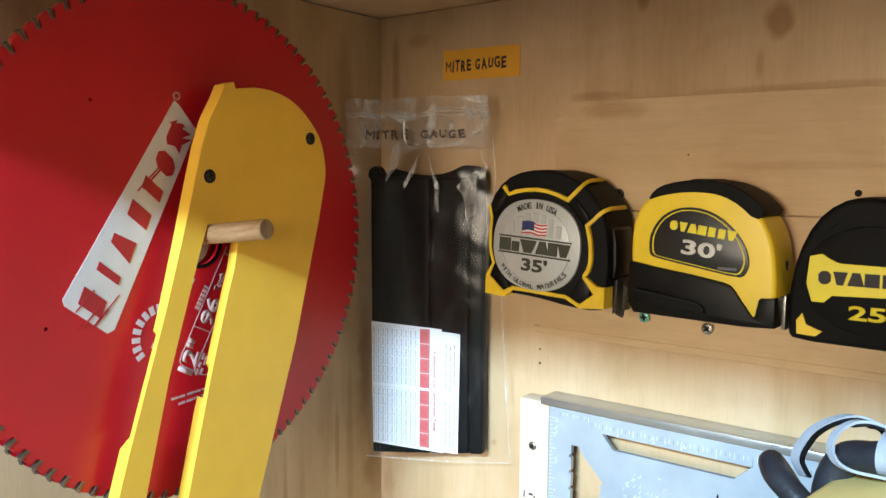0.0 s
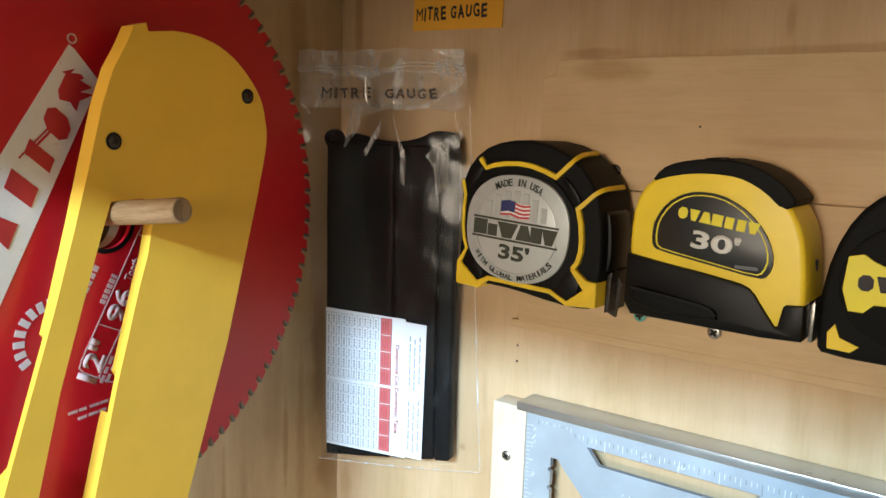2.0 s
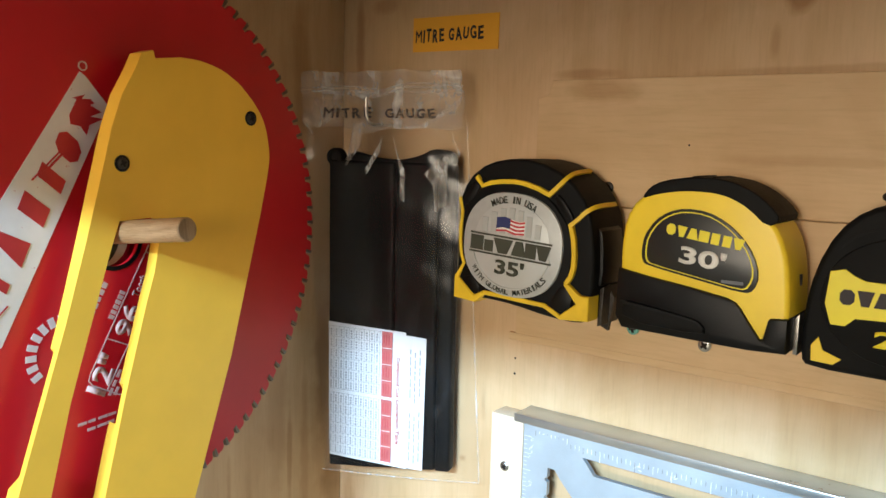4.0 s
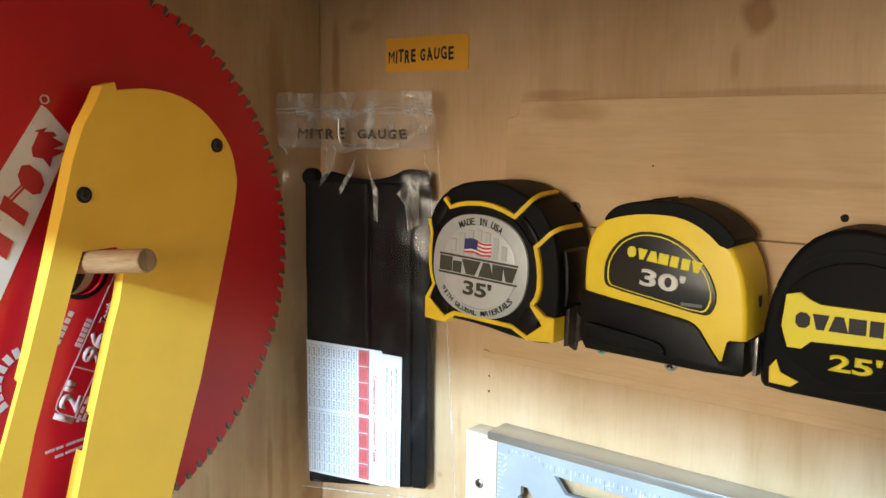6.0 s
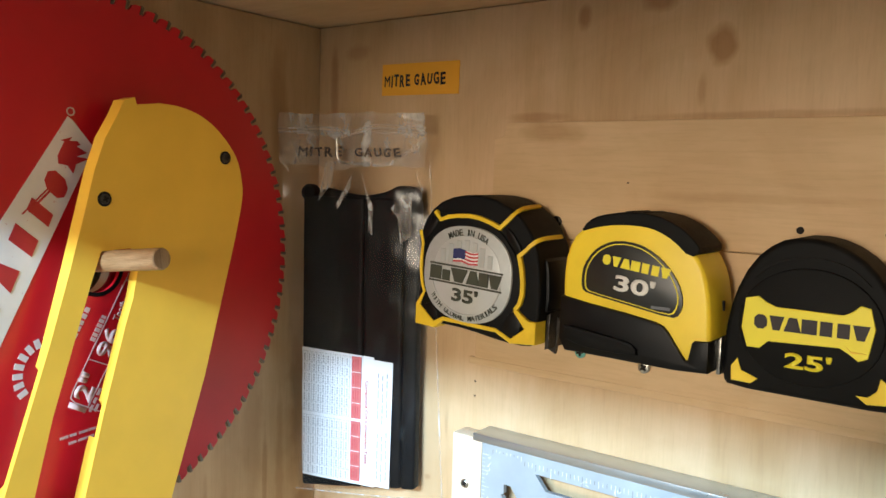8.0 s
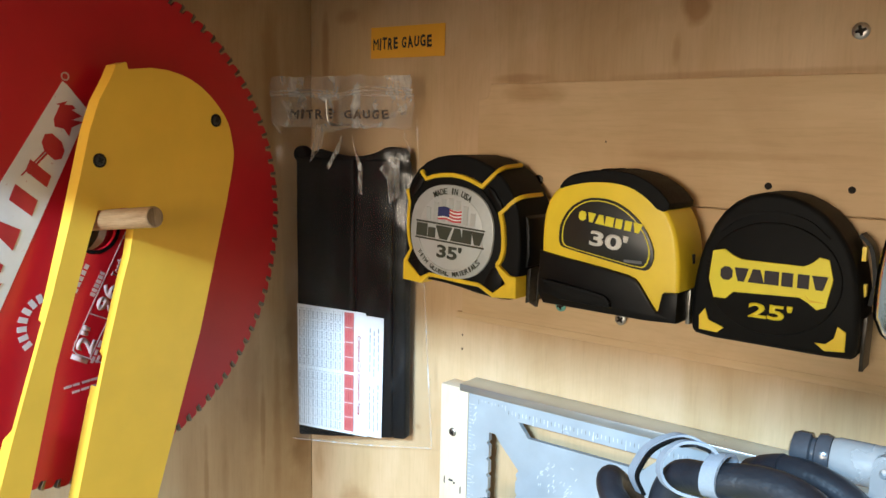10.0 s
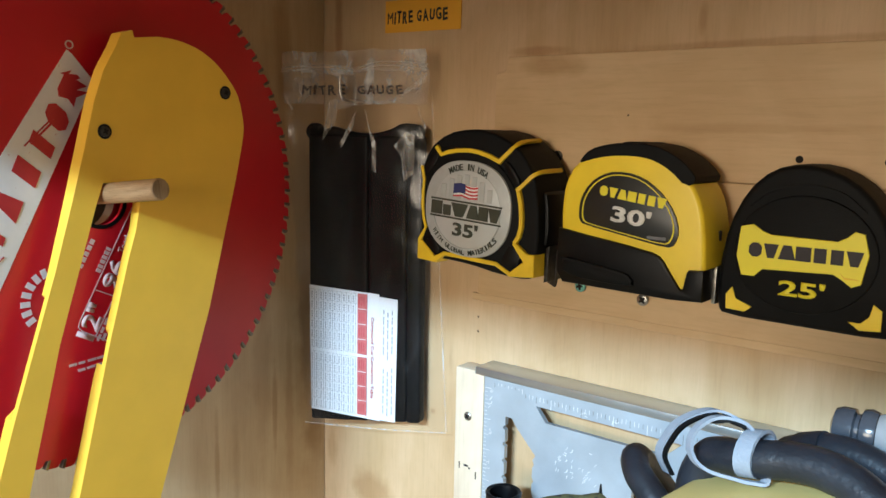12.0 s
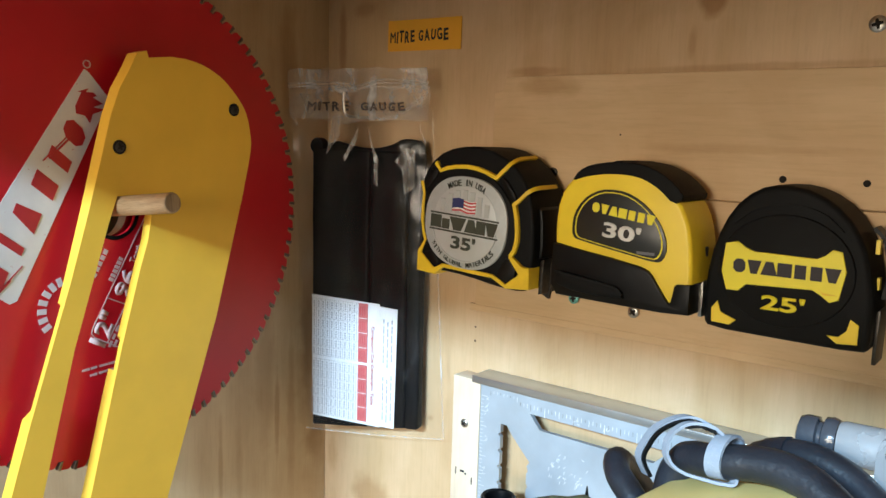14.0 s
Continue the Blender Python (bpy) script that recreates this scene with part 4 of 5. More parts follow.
def tape_black():
    """Black rubber tape measure with a yellow dog-bone emblem."""
    ob = thing("tape_measure", "scuffed black rubber tape measure with yellow emblem and corners", "tape measure", pose(0.4365, 0, 1.592), "row of tape measures")
    D = -0.050
    shell = [(-0.0460, -0.0370), (-0.0420, -0.0420), (0.0, -0.0425), (0.0440, -0.0430), (0.0480, -0.0400), (0.0480, -0.0200), (0.0460, 0.0), (0.0410, 0.0190), (0.0300, 0.0350), (0.0140, 0.0455), (-0.0040, 0.0490), (-0.0200, 0.0450), (-0.0330, 0.0325), (-0.0420, 0.0120), (-0.0460, -0.0120)]
    part("shell", prism(soft(shell, 1), D, -0.011, bevel=0.007, seg=4), BLACK, ob, "worn black rubber case")
    part("raised_disc", prism(circle(0.0005, -0.0015, 0.0380, 0.0330, 44), D - 0.0022, D + 0.002, bevel=0.0010), BLACK, ob)
    part("arc_ridge", ribbon([(-0.030, D - 0.0018, 0.0245), (-0.018, D - 0.0022, 0.0335), (0.0, D - 0.0024, 0.0370), (0.018, D - 0.0022, 0.0335), (0.030, D - 0.0016, 0.0240)], (0, 1, 0), 0.0016, 0.0014), BLACK, ob)
    for k in range(7):
        a = radians(64 + 9.5 * k)
        part("grip_rib", box(-0.0030, 0.0030, D + 0.004, -0.013, -0.0006, 0.0010, 0.0005), BLACK, ob).matrix_local = Matrix.Translation((0.0425 * math.cos(a) - 0.002, 0, 0.0458 * math.sin(a) - 0.0002)) @ pose(0, 0, 0, 0, 90 - math.degrees(a), 0)
    bone = [(-0.0335, 0.0120), (-0.0265, 0.0138), (-0.0215, 0.0105), (-0.0165, 0.0085), (0.0180, 0.0080), (0.0225, 0.0105), (0.0260, 0.0140), (0.0310, 0.0130), (0.0338, 0.0020), (0.0310, -0.0140), (0.0265, -0.0160), (0.0215, -0.0125), (0.0170, -0.0100), (-0.0200, -0.0115), (-0.0245, -0.0160), (-0.0315, -0.0160), (-0.0350, -0.0050)]
    B = part("emblem", prism(bone, D - 0.0032, D - 0.0018, bevel=0.0003, seg=1), LEMON, ob, "yellow dog-bone shaped emblem")
    for k, (w, kind) in enumerate(((0.0070, "round"), (0.0080, "wedge"), (0.0092, "peak"), (0.0080, "bar"), (0.0062, "bar"), (0.0062, "bar"), (0.0084, "wedge"))):
        part("name_block", prism([(-0.0245 + 0.0086 * k + px, -0.0006 + pz) for px, pz in glyph_block(w, 0.0080, 0.0, kind)], D - 0.0036, D - 0.0031), INK, B)
    part("scuff", prism([(0.020, -0.0085), (0.0230, -0.0120), (0.0305, -0.0115), (0.0225, -0.0108)], D - 0.0036, D - 0.0031), YELLOW_DK, B)
    lettering("length_mark", "25'", LEMON, ob, 0.0015, -0.0206, D - 0.0027, 0.0245, 0.0092, 0, 0.0005, bold=0.03)
    for o in ([(-0.0405, -0.0290), (-0.0370, -0.0240), (-0.0345, -0.0310), (-0.0250, -0.0345), (-0.0290, -0.0380), (-0.0400, -0.0375)], [(0.0375, -0.0240), (0.0420, -0.0270), (0.0420, -0.0380), (0.0315, -0.0390), (0.0260, -0.0350), (0.0320, -0.0350), (0.0360, -0.0310)]):
        part("yellow_corner", prism(o, D - 0.0006, D + 0.0030, bevel=0.0003, seg=1), YELLOW, ob, "yellow corner guard")
    for z0, z1 in ((0.012, 0.020), (-0.008, -0.001)):
        part("side_mark", box(0.0440 if z0 > 0 else 0.0462, 0.0462 if z0 > 0 else 0.0477, -0.036, -0.031, z0, z1), YELLOW, ob)
    part("tape_hook", prism([(0.0480, -0.0500), (0.0500, -0.0500), (0.0505, -0.0180), (0.0480, -0.0200)], -0.040, -0.020, bevel=0.0003), STEEL_DK, ob, "dark steel tape hook")
    part("side_lever", ribbon([(0.0410, -0.022, 0.026), (0.0475, -0.022, 0.018), (0.0505, -0.022, 0.0), (0.0490, -0.022, -0.014)], (0, 1, 0), 0.014, 0.0022), BLACK_ABS, ob)
    part("belt_clip", box(-0.014, 0.014, -0.0115, -0.0054, -0.030, 0.030, 0.002), STEEL, ob)
    return ob


tape_black()


def tape_chrome():
    """A polished steel tape measure at the end of the row."""
    ob = thing("tape_measure", "polished chrome-cased tape measure on the back panel", "tape measure", pose(0.522, 0, 1.596), "row of tape measures")
    shell = [(-0.032, -0.040), (0.034, -0.040), (0.036, 0.0), (0.028, 0.034), (0.0, 0.046), (-0.024, 0.040), (-0.033, 0.010)]
    part("shell", prism(soft(shell, 2), -0.048, -0.011, bevel=0.005, seg=4), CHROME, ob)
    part("face_label", prism(soft([(x * 0.78, z * 0.78) for x, z in shell], 2), -0.0490, -0.047, bevel=0.0004), BLACK_ABS, ob, "dark face label")
    part("belt_clip", box(-0.012, 0.012, -0.0115, -0.0054, -0.028, 0.028, 0.002), STEEL, ob)
    return ob


tape_chrome()

# ---- bag with the mitre gauge ----
BAG = pose(0.105, -0.026, 1.55, 0, 0, 14)
hook = thing("wire_hook", "bent steel wire hook in the back panel", "hook")
part("wire", tube([(0.0640, 0.0, 1.6790), (0.0690, -0.020, 1.6785), (0.0735, -0.042, 1.6782), (0.0740, -0.0490, 1.6795), (0.0725, -0.0505, 1.6840), (0.0718, -0.0505, 1.6930), (0.0718, -0.0505, 1.6985)], 0.0012, 10), STEEL, hook)


def bag():
    ob = thing("zip_bag", "clear polythene zip bag hanging on the wire hook", "plastic bag", BAG)
    nx, nz = 40, 80

    def sheet(front):
        b = bmesh.new()
        grid = []
        for j in range(nz + 1):
            v = j / nz
            row = []
            for i in range(nx + 1):
                u = i / nx
                x0 = -0.083 - 0.022 * v
                x1 = 0.0575 - 0.0195 * v - 0.010 * math.exp(-((v - 0.86) / 0.035) ** 2)
                x = x0 + (x1 - x0) * u
                z = -0.160 + v * 0.300 + 0.016 * u * (1 - v)
                edge = math.sin(math.pi * min(0.5, 2.2 * min(u, 1 - u))) * min(1, 6 * v) * min(1, 10 * (1 - v) + 0.05)
                full = 0.5 + 0.5 * math.tanh((0.86 - v) * 12)
                w = noise.noise(Vector((x * 30 + 14 * v, z * 8, 3))) + 0.5 * noise.noise(Vector((x * 70, z * 22 + x * 30, 8)))
                if front:
                    y = -0.0048 * edge * full + 0.0015 * w * edge * (1.0 + 0.9 * (1 - full))
                else:
                    y = 0.0025 + 0.012 * edge * full
                row.append(b.verts.new((x, y, z)))
            grid.append(row)
        for j in range(nz):
            for i in range(nx):
                b.faces.new((grid[j][i], grid[j][i + 1], grid[j + 1][i + 1], grid[j + 1][i]))
        return b

    for made in (part("front_film", sheet(True), FILM, ob, "crinkled clear film", 80), part("back_film", sheet(False), FILM, ob, "", 80)):
        made.visible_shadow = False
    # welded side and bottom seams
    part("seam", ribbon([(0.0385, -0.0010, 0.128), (0.0420, -0.0010, 0.080), (0.0500, -0.0010, -0.040), (0.0570, -0.0010, -0.143)], (1, 0, 0.05), 0.0010, 0.0004), FILM_FOLD_GLINT, ob)
    part("seam", ribbon([(-0.0830, -0.0010, -0.159), (-0.0100, -0.0014, -0.1525), (0.0570, -0.0010, -0.1445)], (0, 0, 1), 0.0010, 0.0004), FILM_FOLD_GLINT, ob)

    def band(x0, x1, z0, z1, y0, slack, seed):
        """A strip of film across the mouth, waved and pulled by the hook."""
        b = bmesh.new()
        rows = []
        for j in range(15):
            v = j / 14
            row = []
            for i in range(81):
                u = i / 80
                pull = math.exp(-((u - 0.44) / 0.10) ** 2)
                z = z0 + (z1 - z0) * v + 0.0018 * noise.noise(Vector((u * 7, seed, 0))) - 0.0035 * pull * (1 - v) * slack
                y = y0 - slack * (0.0032 * noise.noise(Vector((u * 5 + 2 * v, v * 1.6, seed))) + 0.0011 * noise.noise(Vector((u * 17 + 7 * v, v * 5, seed + 4))))
                row.append(b.verts.new((x0 + (x1 - x0) * u, y, z)))
            rows.append(row)
        for r0, r1 in zip(rows, rows[1:]):
            for i in range(80):
                b.faces.new((r0[i], r0[i + 1], r1[i + 1], r1[i]))
        return b

    part("mouth_flap", band(-0.1035, 0.0345, 0.1520, 0.1690, -0.0040, 1.0, 5), FILM_TOP, ob, "crumpled milky flap above the zip", 80)
    part("mouth_flap", band(-0.1030, 0.0365, 0.1260, 0.1540, -0.0030, 1.3, 11), FILM_TOP, ob, "creased film under the zip", 80)
    for z, y in ((0.1535, -0.0056), (0.1562, -0.0056)):
        part("zip_seal", tube([(-0.103, y, z), (-0.060, y, z + 0.0012), (-0.030, y - 0.001, z - 0.0014), (-0.006, y, z + 0.0034), (0.036, y, z + 0.0008)], 0.0007, 8), FILM_TOP, ob)
    # highlights of the pulled folds that fan out below the hook, drawn as pale wedges, and the curled corner of the
    # mouth
    for o in ([(-0.0535, 0.1290), (-0.0450, 0.1285), (-0.0470, 0.1120), (-0.0610, 0.0950)], [(-0.0285, 0.1195), (-0.0300, 0.1080), (-0.0420, 0.0900), (-0.0440, 0.0930), (-0.0350, 0.1080)],
              [(-0.0195, 0.1210), (-0.0160, 0.1080), (-0.0085, 0.0930), (-0.0090, 0.0700), (-0.0130, 0.0720), (-0.0125, 0.0900)], [(0.0180, 0.1040), (0.0262, 0.1010), (0.0262, 0.0700), (0.0170, 0.0640), (0.0145, 0.0840), (0.0075, 0.0920)],
              [(-0.1000, 0.1320), (-0.0900, 0.1215), (-0.0915, 0.1200)], [(0.0365, 0.1500), (0.0350, 0.1435), (0.0080, 0.1270), (-0.0080, 0.1248), (-0.0110, 0.1268), (0.0070, 0.1300), (0.0200, 0.1385)],
              [(-0.0890, 0.1480), (-0.0700, 0.1470), (-0.0740, 0.1330), (-0.0790, 0.1270)], [(0.0300, 0.1250), (0.0312, 0.1180), (0.0362, 0.1080), (0.0352, 0.1070), (0.0295, 0.1170)]):
        part("fold_highlight", prism(o, -0.0072, -0.0069), FILM_FOLD_GLINT, ob, "", 0)
    for words, x, w in (("MITRE", -0.0590, 0.043), ("GAUGE", -0.0050, 0.042)):
        handwriting(words, ob, x, 0.1372, -0.0078, w, 0.0078, 7 + (x > -0.04), INK_WORN)
    return ob


bag()
gauge = thing("mitre_gauge_kit", "black plastic mitre gauge parts lying flat inside the clear bag", "mitre gauge", BAG)
for x0, x1, y0 in ((-0.0770, -0.0180, 0.0015), (-0.0176, 0.0190, 0.0022), (0.0194, 0.0325, 0.0018)):
    b = box(x0, x1, y0, 0.0125, -0.152, 0.100, 0.0022, 3)
    bmesh.ops.subdivide_edges(b, edges=[e for e in b.edges if e.calc_length() > 0.02], cuts=14, use_grid_fill=True)
    for v in b.verts:
        if v.co.y < 0.009:
            v.co.y += 0.0012 * noise.noise(Vector((v.co.x * 50, 2, v.co.z * 18)))
        v.co.x -= 0.0020 + 0.0020 * (v.co.z + 0.152) / 0.25
        v.co.z += 0.014 * (v.co.x + 0.079) / 0.11 * max(0.0, -v.co.z / 0.152) - 0.004 * max(0.0, -v.co.z / 0.152)
    part("black_bar", b, BLACK_SOFT, gauge)
for x in (-0.0765, 0.0205):
    b = lathe([(0.0030, 0.0012), (0.0044, 0.0), (0.0066, 0.0), (0.0074, 0.002), (0.0074, 0.008), (0.0066, 0.010), (0.0030, 0.010)], "y", 28, at=(x, 0.0018, 0.1025))
    part("end_knob", b, BLACK_SOFT, gauge, "round black end knob")
part("cross_piece", prism(soft([(-0.074, 0.094), (-0.062, 0.108), (-0.049, 0.105), (-0.034, 0.102), (-0.016, 0.102), (0.000, 0.106), (0.008, 0.111), (0.022, 0.110), (0.027, 0.094)], 1), 0.004, 0.011, bevel=0.001), BLACK_SOFT, gauge)

sheet_ob = thing("printed_table_sheet", "folded white paper with printed red and grey table in bag", "paper", BAG)
part("under_leaf", prism([(-0.030, -0.1450), (0.0078, -0.1445), (0.0092, -0.0365), (-0.020, -0.0352)], 0.0004, 0.0007), PAPER, sheet_ob)
bmp = bmesh.new()
bmesh.ops.create_grid(bmp, x_segments=10, y_segments=10, size=0.5)
for v in bmp.verts:
    u, w = v.co.x + 0.5, v.co.y + 0.5
    v.co = (-0.0790 + 0.0020 * (1 - w) + u * 0.0707, -0.0002 - 0.0008 * math.sin(u * 5) * 0.3, -0.1455 + 0.0005 * (1 - u) + w * (0.1135 - 0.0015 * u))
part("leaf", bmp, PAPER, sheet_ob)
for z0, z1 in ((-0.0880, -0.0345), (-0.1425, -0.0905)):
    r = part("red_column", prism(rect(-0.0292, -0.0198, z0, z1), -0.0009, -0.0006), PAPER_RED, sheet_ob, "printed red heading column")
    for k in range(1, 4):
        zr = z1 - (z1 - z0) * k / 4
        part("heading_rule", prism(rect(-0.0290, -0.0200, zr - 0.0002, zr + 0.0002), -0.0011, -0.0009), WHITE_INK, r)
    for k in range(4):
        zr = z1 - (z1 - z0) * (k + 0.5) / 4
        for x, l in ((-0.0272, 0.0036), (-0.0250, 0.0044), (-0.0228, 0.0040)):
            part("heading_bar", prism(rect(x - 0.0004, x + 0.0004, zr - l, zr + l), -0.0011, -0.0009), FLAGRED, r)
figures, lines = bmesh.new(), bmesh.new()
for block in ((-0.0875, -0.0350), (-0.1425, -0.0910)):
    for c in range(10):
        for q in range(6):
            zz = block[0] + (block[1] - block[0]) * (q + 0.5) / 6
            x = -0.0765 + 0.0047 * c
            for k in range(3):
                prism(rect(x, x + 0.0013, zz - 0.0034 + 0.0022 * k, zz - 0.0020 + 0.0022 * k), -0.0008, -0.0006, bm=figures)
    for c in range(11):
        prism(rect(-0.0783 + 0.0047 * c, -0.0781 + 0.0047 * c, block[0], block[1]), -0.0007, -0.0005, bm=lines)
    for q in range(7):
        zz = block[0] + (block[1] - block[0]) * q / 6
        prism(rect(-0.0775, -0.0298, zz - 0.0001, zz + 0.0001), -0.0007, -0.0005, bm=lines)
tagged(part("table_figures", figures, FIGURE_INK, sheet_ob, "rows of tiny grey printed figures", 0), kind="stuff")
part("table_rules", lines, FIGURE_INK, sheet_ob, "", 0)
lettering("heading", "Compound Cut Conversion Table", PAPER_RED, sheet_ob, -0.0148, -0.0900, -0.0010, 0.072, 0.0040, -90, 0.0002, bold=0.01)
for x, z0, z1 in ((-0.0040, -0.086, -0.046), (0.0000, -0.090, -0.048), (0.0042, -0.084, -0.046), (-0.0040, -0.138, -0.098), (0.0000, -0.140, -0.100), (0.0042, -0.138, -0.096)):
    for k in range(9):
        zt = z0 + (z1 - z0) * k / 9
        part("text_bar", prism(rect(x - 0.0005, x + 0.0005, zt, zt + (z1 - z0) * (0.10, 0.07, 0.10, 0.06)[k % 4]), 0.0001, 0.0004), FIGURE_INK, sheet_ob)

# ---- square on its cleat ----
cleat = solid("wood_cleat", box(0.1735, 0.2012, -0.0183, -0.0002, 1.335, 1.4672, 0.0008), WOOD_CLEAT, "short pale pine cleat screwed to the back panel", "cleat")
for x, z, w, h in ((0.179, 1.385, 0.0008, 0.006), (0.1855, 1.386, 0.004, 0.0016), (0.189, 1.3845, 0.0015, 0.0015), (0.1955, 1.380, 0.0010, 0.0060)):
    solid("pencil_mark", prism(rect(x - w / 2, x + w / 2, z - h / 2, z + h / 2), -0.0186, -0.0183), INK, "small dark pencil mark on the pine cleat", "mark", group="pencil marks")

square = thing("rafter_square", "brushed aluminium rafter square with stamped scales hung on the back panel", "square")
QX, QZ = 0.2022, 1.4667
outline = [(QX, QZ), (0.500, QZ), (0.500, 1.455), (QX + 0.012, 1.172), (QX, 1.172)]
notch = [(0.2228, 1.4365), (0.2285, 1.4365), (0.2335, 1.4300), (0.2510, 1.4120)]
zz = 1.405
while zz > 1.24:
    notch += [(0.2485, zz + 0.003), (0.2500, zz), (0.2485, zz - 0.003)]
    zz -= 0.0135
notch += [(0.2480, 1.235), (0.2228, 1.225)]
zz = 1.252
while zz < 1.43:
    notch += [(0.2228, zz - 0.0018), (0.2212, zz - 0.0012), (0.2208, zz), (0.2212, zz + 0.0012), (0.2228, zz + 0.0018)]
    zz += 0.0135
slot = [(0.2495, 1.4512), (0.2590, 1.4400), (0.3520, 1.4400), (0.3640, 1.4512)]
inner = [(0.330, 1.420), (0.395, 1.420), (0.330, 1.352)]
part("plate", prism(outline, -0.0185, -0.0145, [slot, notch, inner]), ALU, square, smooth=20)
part("fence", box(0.1965, 0.505, -0.0240, -0.0002, 1.4668, 1.4728, 0.0007), ALU_FENCE, square, "thick raised fence")
part("fence_groove", box(0.2035, 0.505, -0.0190, -0.0186, 1.4650, 1.4662), ALU_DK, square)
ticks, light_ticks = bmesh.new(), bmesh.new()
for k in range(72):
    x = 0.212 + 0.0031750 * k
    if x > 0.44:
        break
    h = 0.0075 if k % 8 == 0 else 0.0050 if k % 4 == 0 else 0.0032
    prism(rect(x - 0.00018, x + 0.00018, 1.4585 - h if x > 0.24 else 1.4615 - h * 0.5, 1.4585 if x > 0.24 else 1.4615), -0.0187, -0.0184, bm=light_ticks if k % 3 else ticks)
for k in range(60):
    z = 1.4560 - 0.0031750 * k
    h = 0.0060 if k % 8 == 0 else 0.0040 if k % 4 == 0 else 0.0025
    prism(rect(QX + 0.0006, QX + 0.0006 + h, z - 0.00018, z + 0.00018), -0.0187, -0.0184, bm=light_ticks)
tagged(part("stamped_scale", ticks, ALU_DK, square, "dark stamped scale marks", 0), kind="stuff")
tagged(part("stamped_scale", light_ticks, ALU_LT, square, "bright stamped scale marks", 0), kind="stuff")
rnd = random.Random(11)
marks = bmesh.new()
for cx, cz, n, sx, sz in ((0.2090, 1.4470, 9, 0.0020, 0.0100), (0.2085, 1.4205, 5, 0.0025, 0.0030), (0.2085, 1.3930, 5, 0.0025, 0.0030), (0.285, 1.415, 34, 0.017, 0.012), (0.315, 1.4540, 4, 0.002, 0.0015), (0.290, 1.4545, 4, 0.002, 0.0015)):
    for _ in range(n):
        x, z, a = cx + rnd.uniform(-sx, sx), cz + rnd.uniform(-sz, sz), rnd.choice((35, 55, -20, 80))
        prism(turned(rect(-0.0012, 0.0012, -0.0002, 0.0002), x, z, a), -0.0187, -0.0184, bm=marks)
tagged(part("stamped_marks", marks, ALU_LT, square, "worn unreadable stamped marks", 0), kind="stuff")

# ---- things on the shelf, close to the eye ----
cup = thing("black_tube", "black hollow plastic tube standing on the shelf", "tube", pose(0.2455, -0.052, 1.1482))
part("tube", lathe([(0.0130, 0.0), (0.0130, 0.242), (0.0135, 0.245), (0.0125, 0.2465), (0.0105, 0.2455), (0.0095, 0.240), (0.0095, 0.12)], "z", 32), BLACK_ABS, cup)

tool = thing("yellow_tool", "yellow plastic housing of a power tool on the shelf", "power tool", pose(0.4915, -0.272, 1.1482, 0, 0, -8))
housing = box(-0.027, 0.024, -0.040, 0.012, 0.0, 0.4035, 0.005, 4)
for v in housing.verts:
    v.co.z += 0.24 * v.co.x * (v.co.z > 0.3)
part("housing", housing, CREAM, tool)
part("vent", box(-0.012, 0.012, -0.0415, -0.039, 0.25, 0.256, 0.001), BLACK_ABS, tool)

camo = thing("camouflage_case", "mossy green camouflage cloth case on the shelf", "case", pose(0.389, -0.2565, 1.1482, 0, 0, 50))
b = box(-0.036, 0.036, -0.060, 0.0, 0.0, 0.3605, 0.004, 4)
bmesh.ops.subdivide_edges(b, edges=[e for e in b.edges if e.calc_length() > 0.02], cuts=8, use_grid_fill=True)
for v in b.verts:
    if v.co.z > 0.3:
        v.co += Vector((0, 0, 0.0022)) * noise.noise(v.co * 90) + Vector((0, 0.0016, 0)) * noise.noise(v.co * 60)
part("case_body", b, CAMO, camo, smooth=70)
part("thread_tuft", lathe([(0.0010, 0.0), (0.0006, 0.002), (0.0003, 0.0045)], "z", 8, at=(0.034, -0.001, 0.3590)), BLACK, camo)

cord = thing("power_cord", "coiled thick black rubber power cord lying on the tool", "cable")
part("loop", tube([(0.462, -0.245, 1.500), (0.4495, -0.258, 1.530), (0.4450, -0.272, 1.5455), (0.4490, -0.281, 1.5445), (0.4570, -0.2860, 1.5400), (0.468, -0.2900, 1.5310), (0.480, -0.296, 1.514)], 0.0047), RUBBER, cord)
part("loop", tube([(0.4640, -0.272, 1.520), (0.4650, -0.272, 1.5420), (0.4700, -0.273, 1.5530), (0.4790, -0.277, 1.5565), (0.4870, -0.2800, 1.5590), (0.496, -0.2805, 1.5610), (0.506, -0.282, 1.5615), (0.516, -0.285, 1.5590), (0.527, -0.290, 1.5520), (0.540, -0.298, 1.536)], 0.0058), RUBBER, cord)
part("loop", tube([(0.488, -0.252, 1.553), (0.495, -0.257, 1.5575), (0.503, -0.260, 1.5600), (0.512, -0.262, 1.5598), (0.522, -0.265, 1.5565), (0.534, -0.272, 1.5490), (0.548, -0.282, 1.536)], 0.0050), RUBBER, cord)
part("sleeve", tube([(0.4935, -0.2565, 1.5565), (0.4975, -0.2585, 1.5585), (0.5005, -0.2595, 1.5595)], 0.0056), RUBBER, cord)

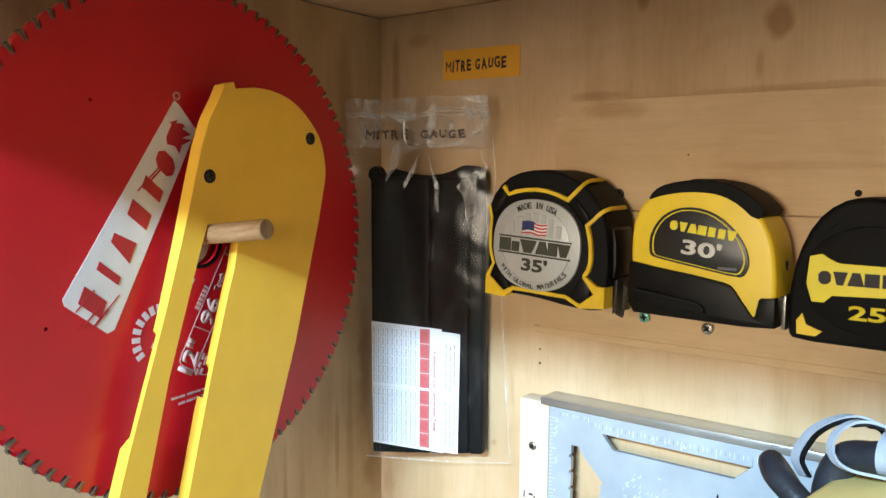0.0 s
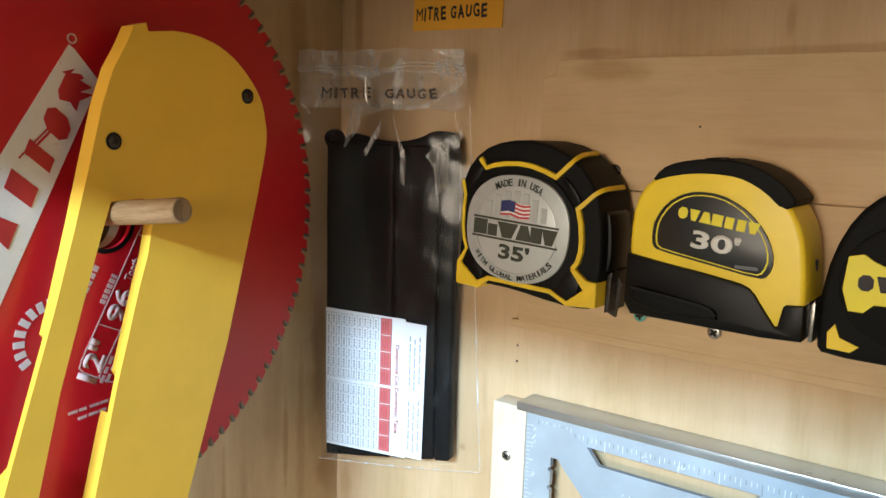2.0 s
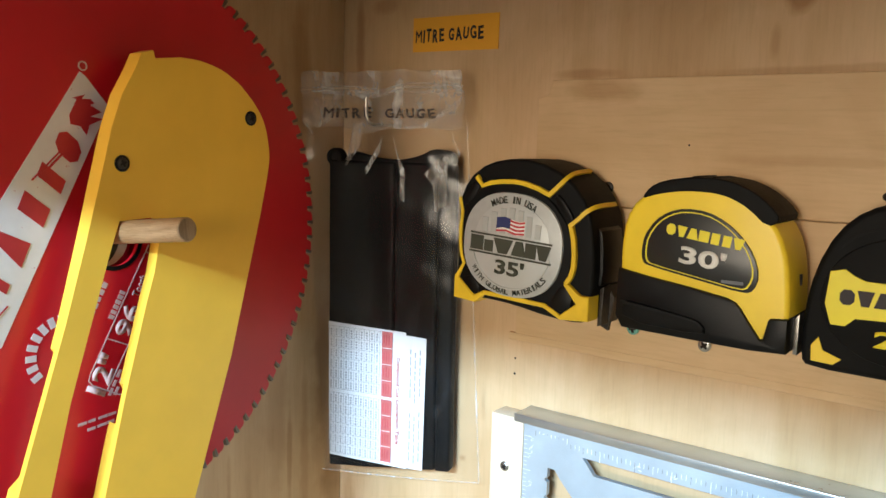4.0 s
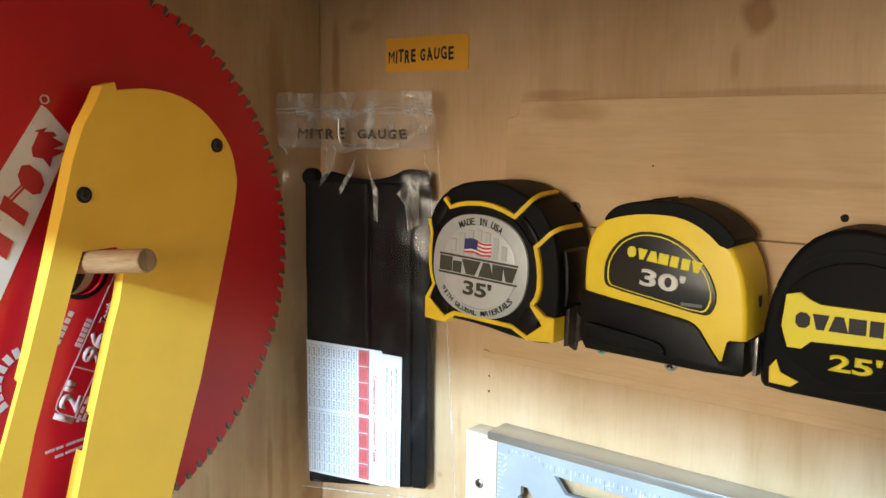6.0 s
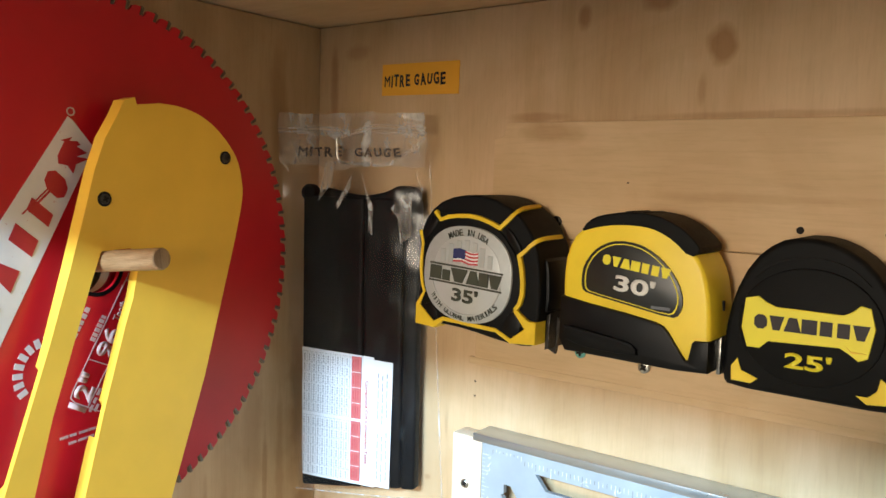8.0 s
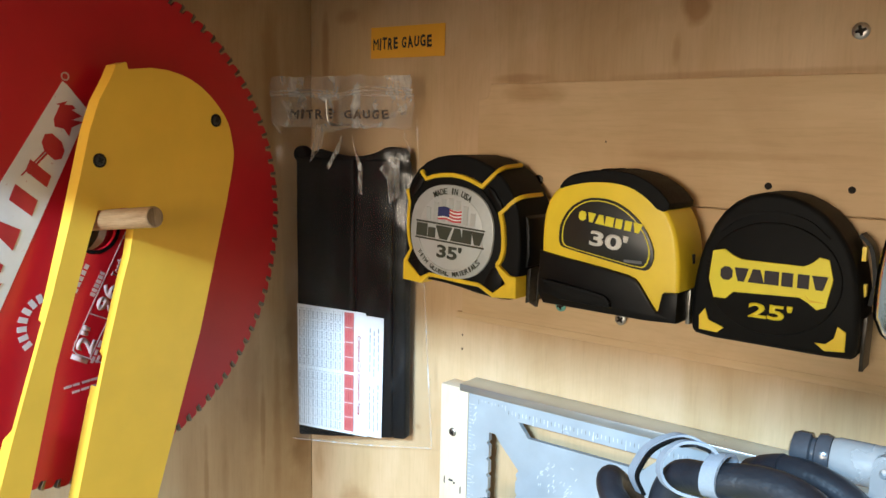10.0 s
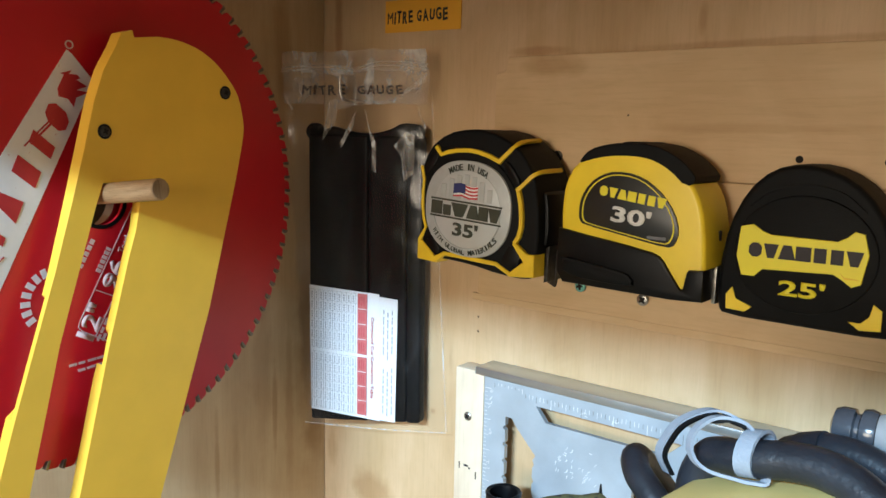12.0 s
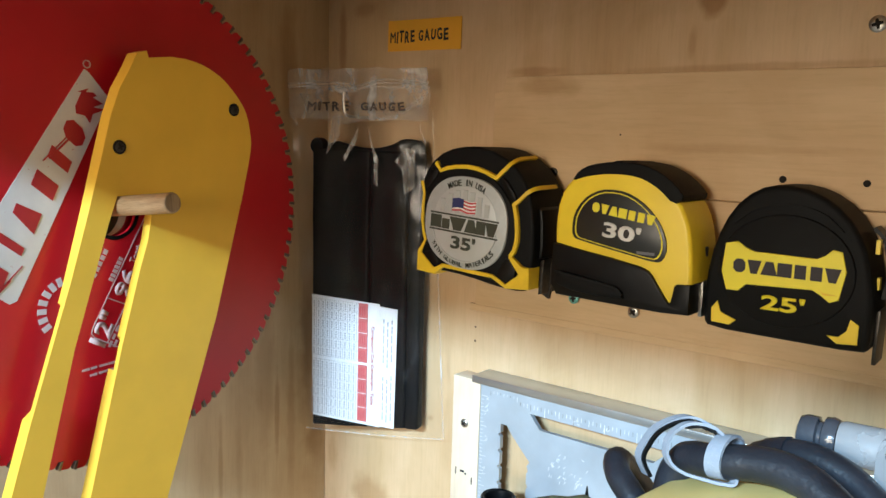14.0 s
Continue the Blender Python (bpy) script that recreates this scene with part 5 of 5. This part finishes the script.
strap = thing("hook_strap", "pale grey hook-and-loop strap looped round the black cord", "cable strap")
AX = (0.72, -0.62, 0.18)
part("dark_loop", ribbon([(0.4570, -0.274, 1.5440), (0.4545, -0.275, 1.5500), (0.4565, -0.275, 1.5560), (0.4605, -0.276, 1.5620), (0.4670, -0.277, 1.5670), (0.4730, -0.278, 1.5690), (0.480, -0.279, 1.5675)], AX, 0.0066, 0.0010), BLACK, strap, "black hook side")
part("dark_loop_back", ribbon([(0.4560, -0.2735, 1.5440), (0.4535, -0.2745, 1.5502), (0.4556, -0.2745, 1.5565), (0.4598, -0.2755, 1.5628), (0.4668, -0.2765, 1.5680), (0.4730, -0.2775, 1.5701), (0.481, -0.2785, 1.5684)], AX, 0.0050, 0.0008), STRAP, strap)
part("pale_ring", ribbon([(0.4668, -0.2835, 1.5575), (0.4668, -0.2830, 1.5615), (0.4688, -0.2825, 1.5655), (0.4728, -0.2815, 1.5688), (0.4775, -0.2805, 1.5696), (0.4820, -0.2790, 1.5680), (0.4850, -0.2785, 1.5640),
                          (0.4900, -0.2830, 1.5545), (0.4860, -0.2850, 1.5532), (0.4800, -0.2855, 1.5532), (0.4735, -0.2850, 1.5532), (0.4690, -0.2840, 1.5546)], AX, 0.0032, 0.0010, True), STRAP, strap)
part("ring_lining", ribbon([(0.4716, -0.2800, 1.5670), (0.4770, -0.2788, 1.5682), (0.4812, -0.2775, 1.5668), (0.4836, -0.2770, 1.5640)], AX, 0.0040, 0.0008), BLACK, strap, "black hook side")
part("wrap_band", ribbon([(0.4850 + 0.0015 * math.cos(a), -0.2785 + 0.0072 * math.cos(a), 1.5598 + 0.0070 * math.sin(a)) for a in [2 * math.pi * k / 12 for k in range(12)]], (0.96, -0.2, 0.2), 0.0056, 0.0011, True), STRAP, strap)

bottle = thing("grey_bottle", "frosted grey plastic bottle with dark cap lying behind the cord", "bottle", pose(0.5005, -0.250, 1.5645))
part("cap", lathe([(0.0030, -0.0010), (0.0058, 0.0), (0.0066, 0.002), (0.0066, 0.0055), (0.0052, 0.0060), (0.0052, 0.0070), (0.0070, 0.0078), (0.0074, 0.0100), (0.0068, 0.0120)], "x", 32), SMOKE, bottle, "smoky ribbed cap")
part("body", lathe([(0.0064, 0.0122), (0.0070, 0.014), (0.0072, 0.030), (0.0074, 0.070), (0.0060, 0.074)], "x", 32), GREY_CLEAR, bottle)
part("lug", prism(soft([(0.0250, -0.010), (0.0330, -0.010), (0.0330, 0.004), (0.0310, 0.0075), (0.0270, 0.0075), (0.0250, 0.004)], 1), -0.0105, -0.0075, [circle(0.0290, 0.0020, 0.0017, n=14)]), GREY_CLEAR, bottle, "pale moulded lug with a hole")
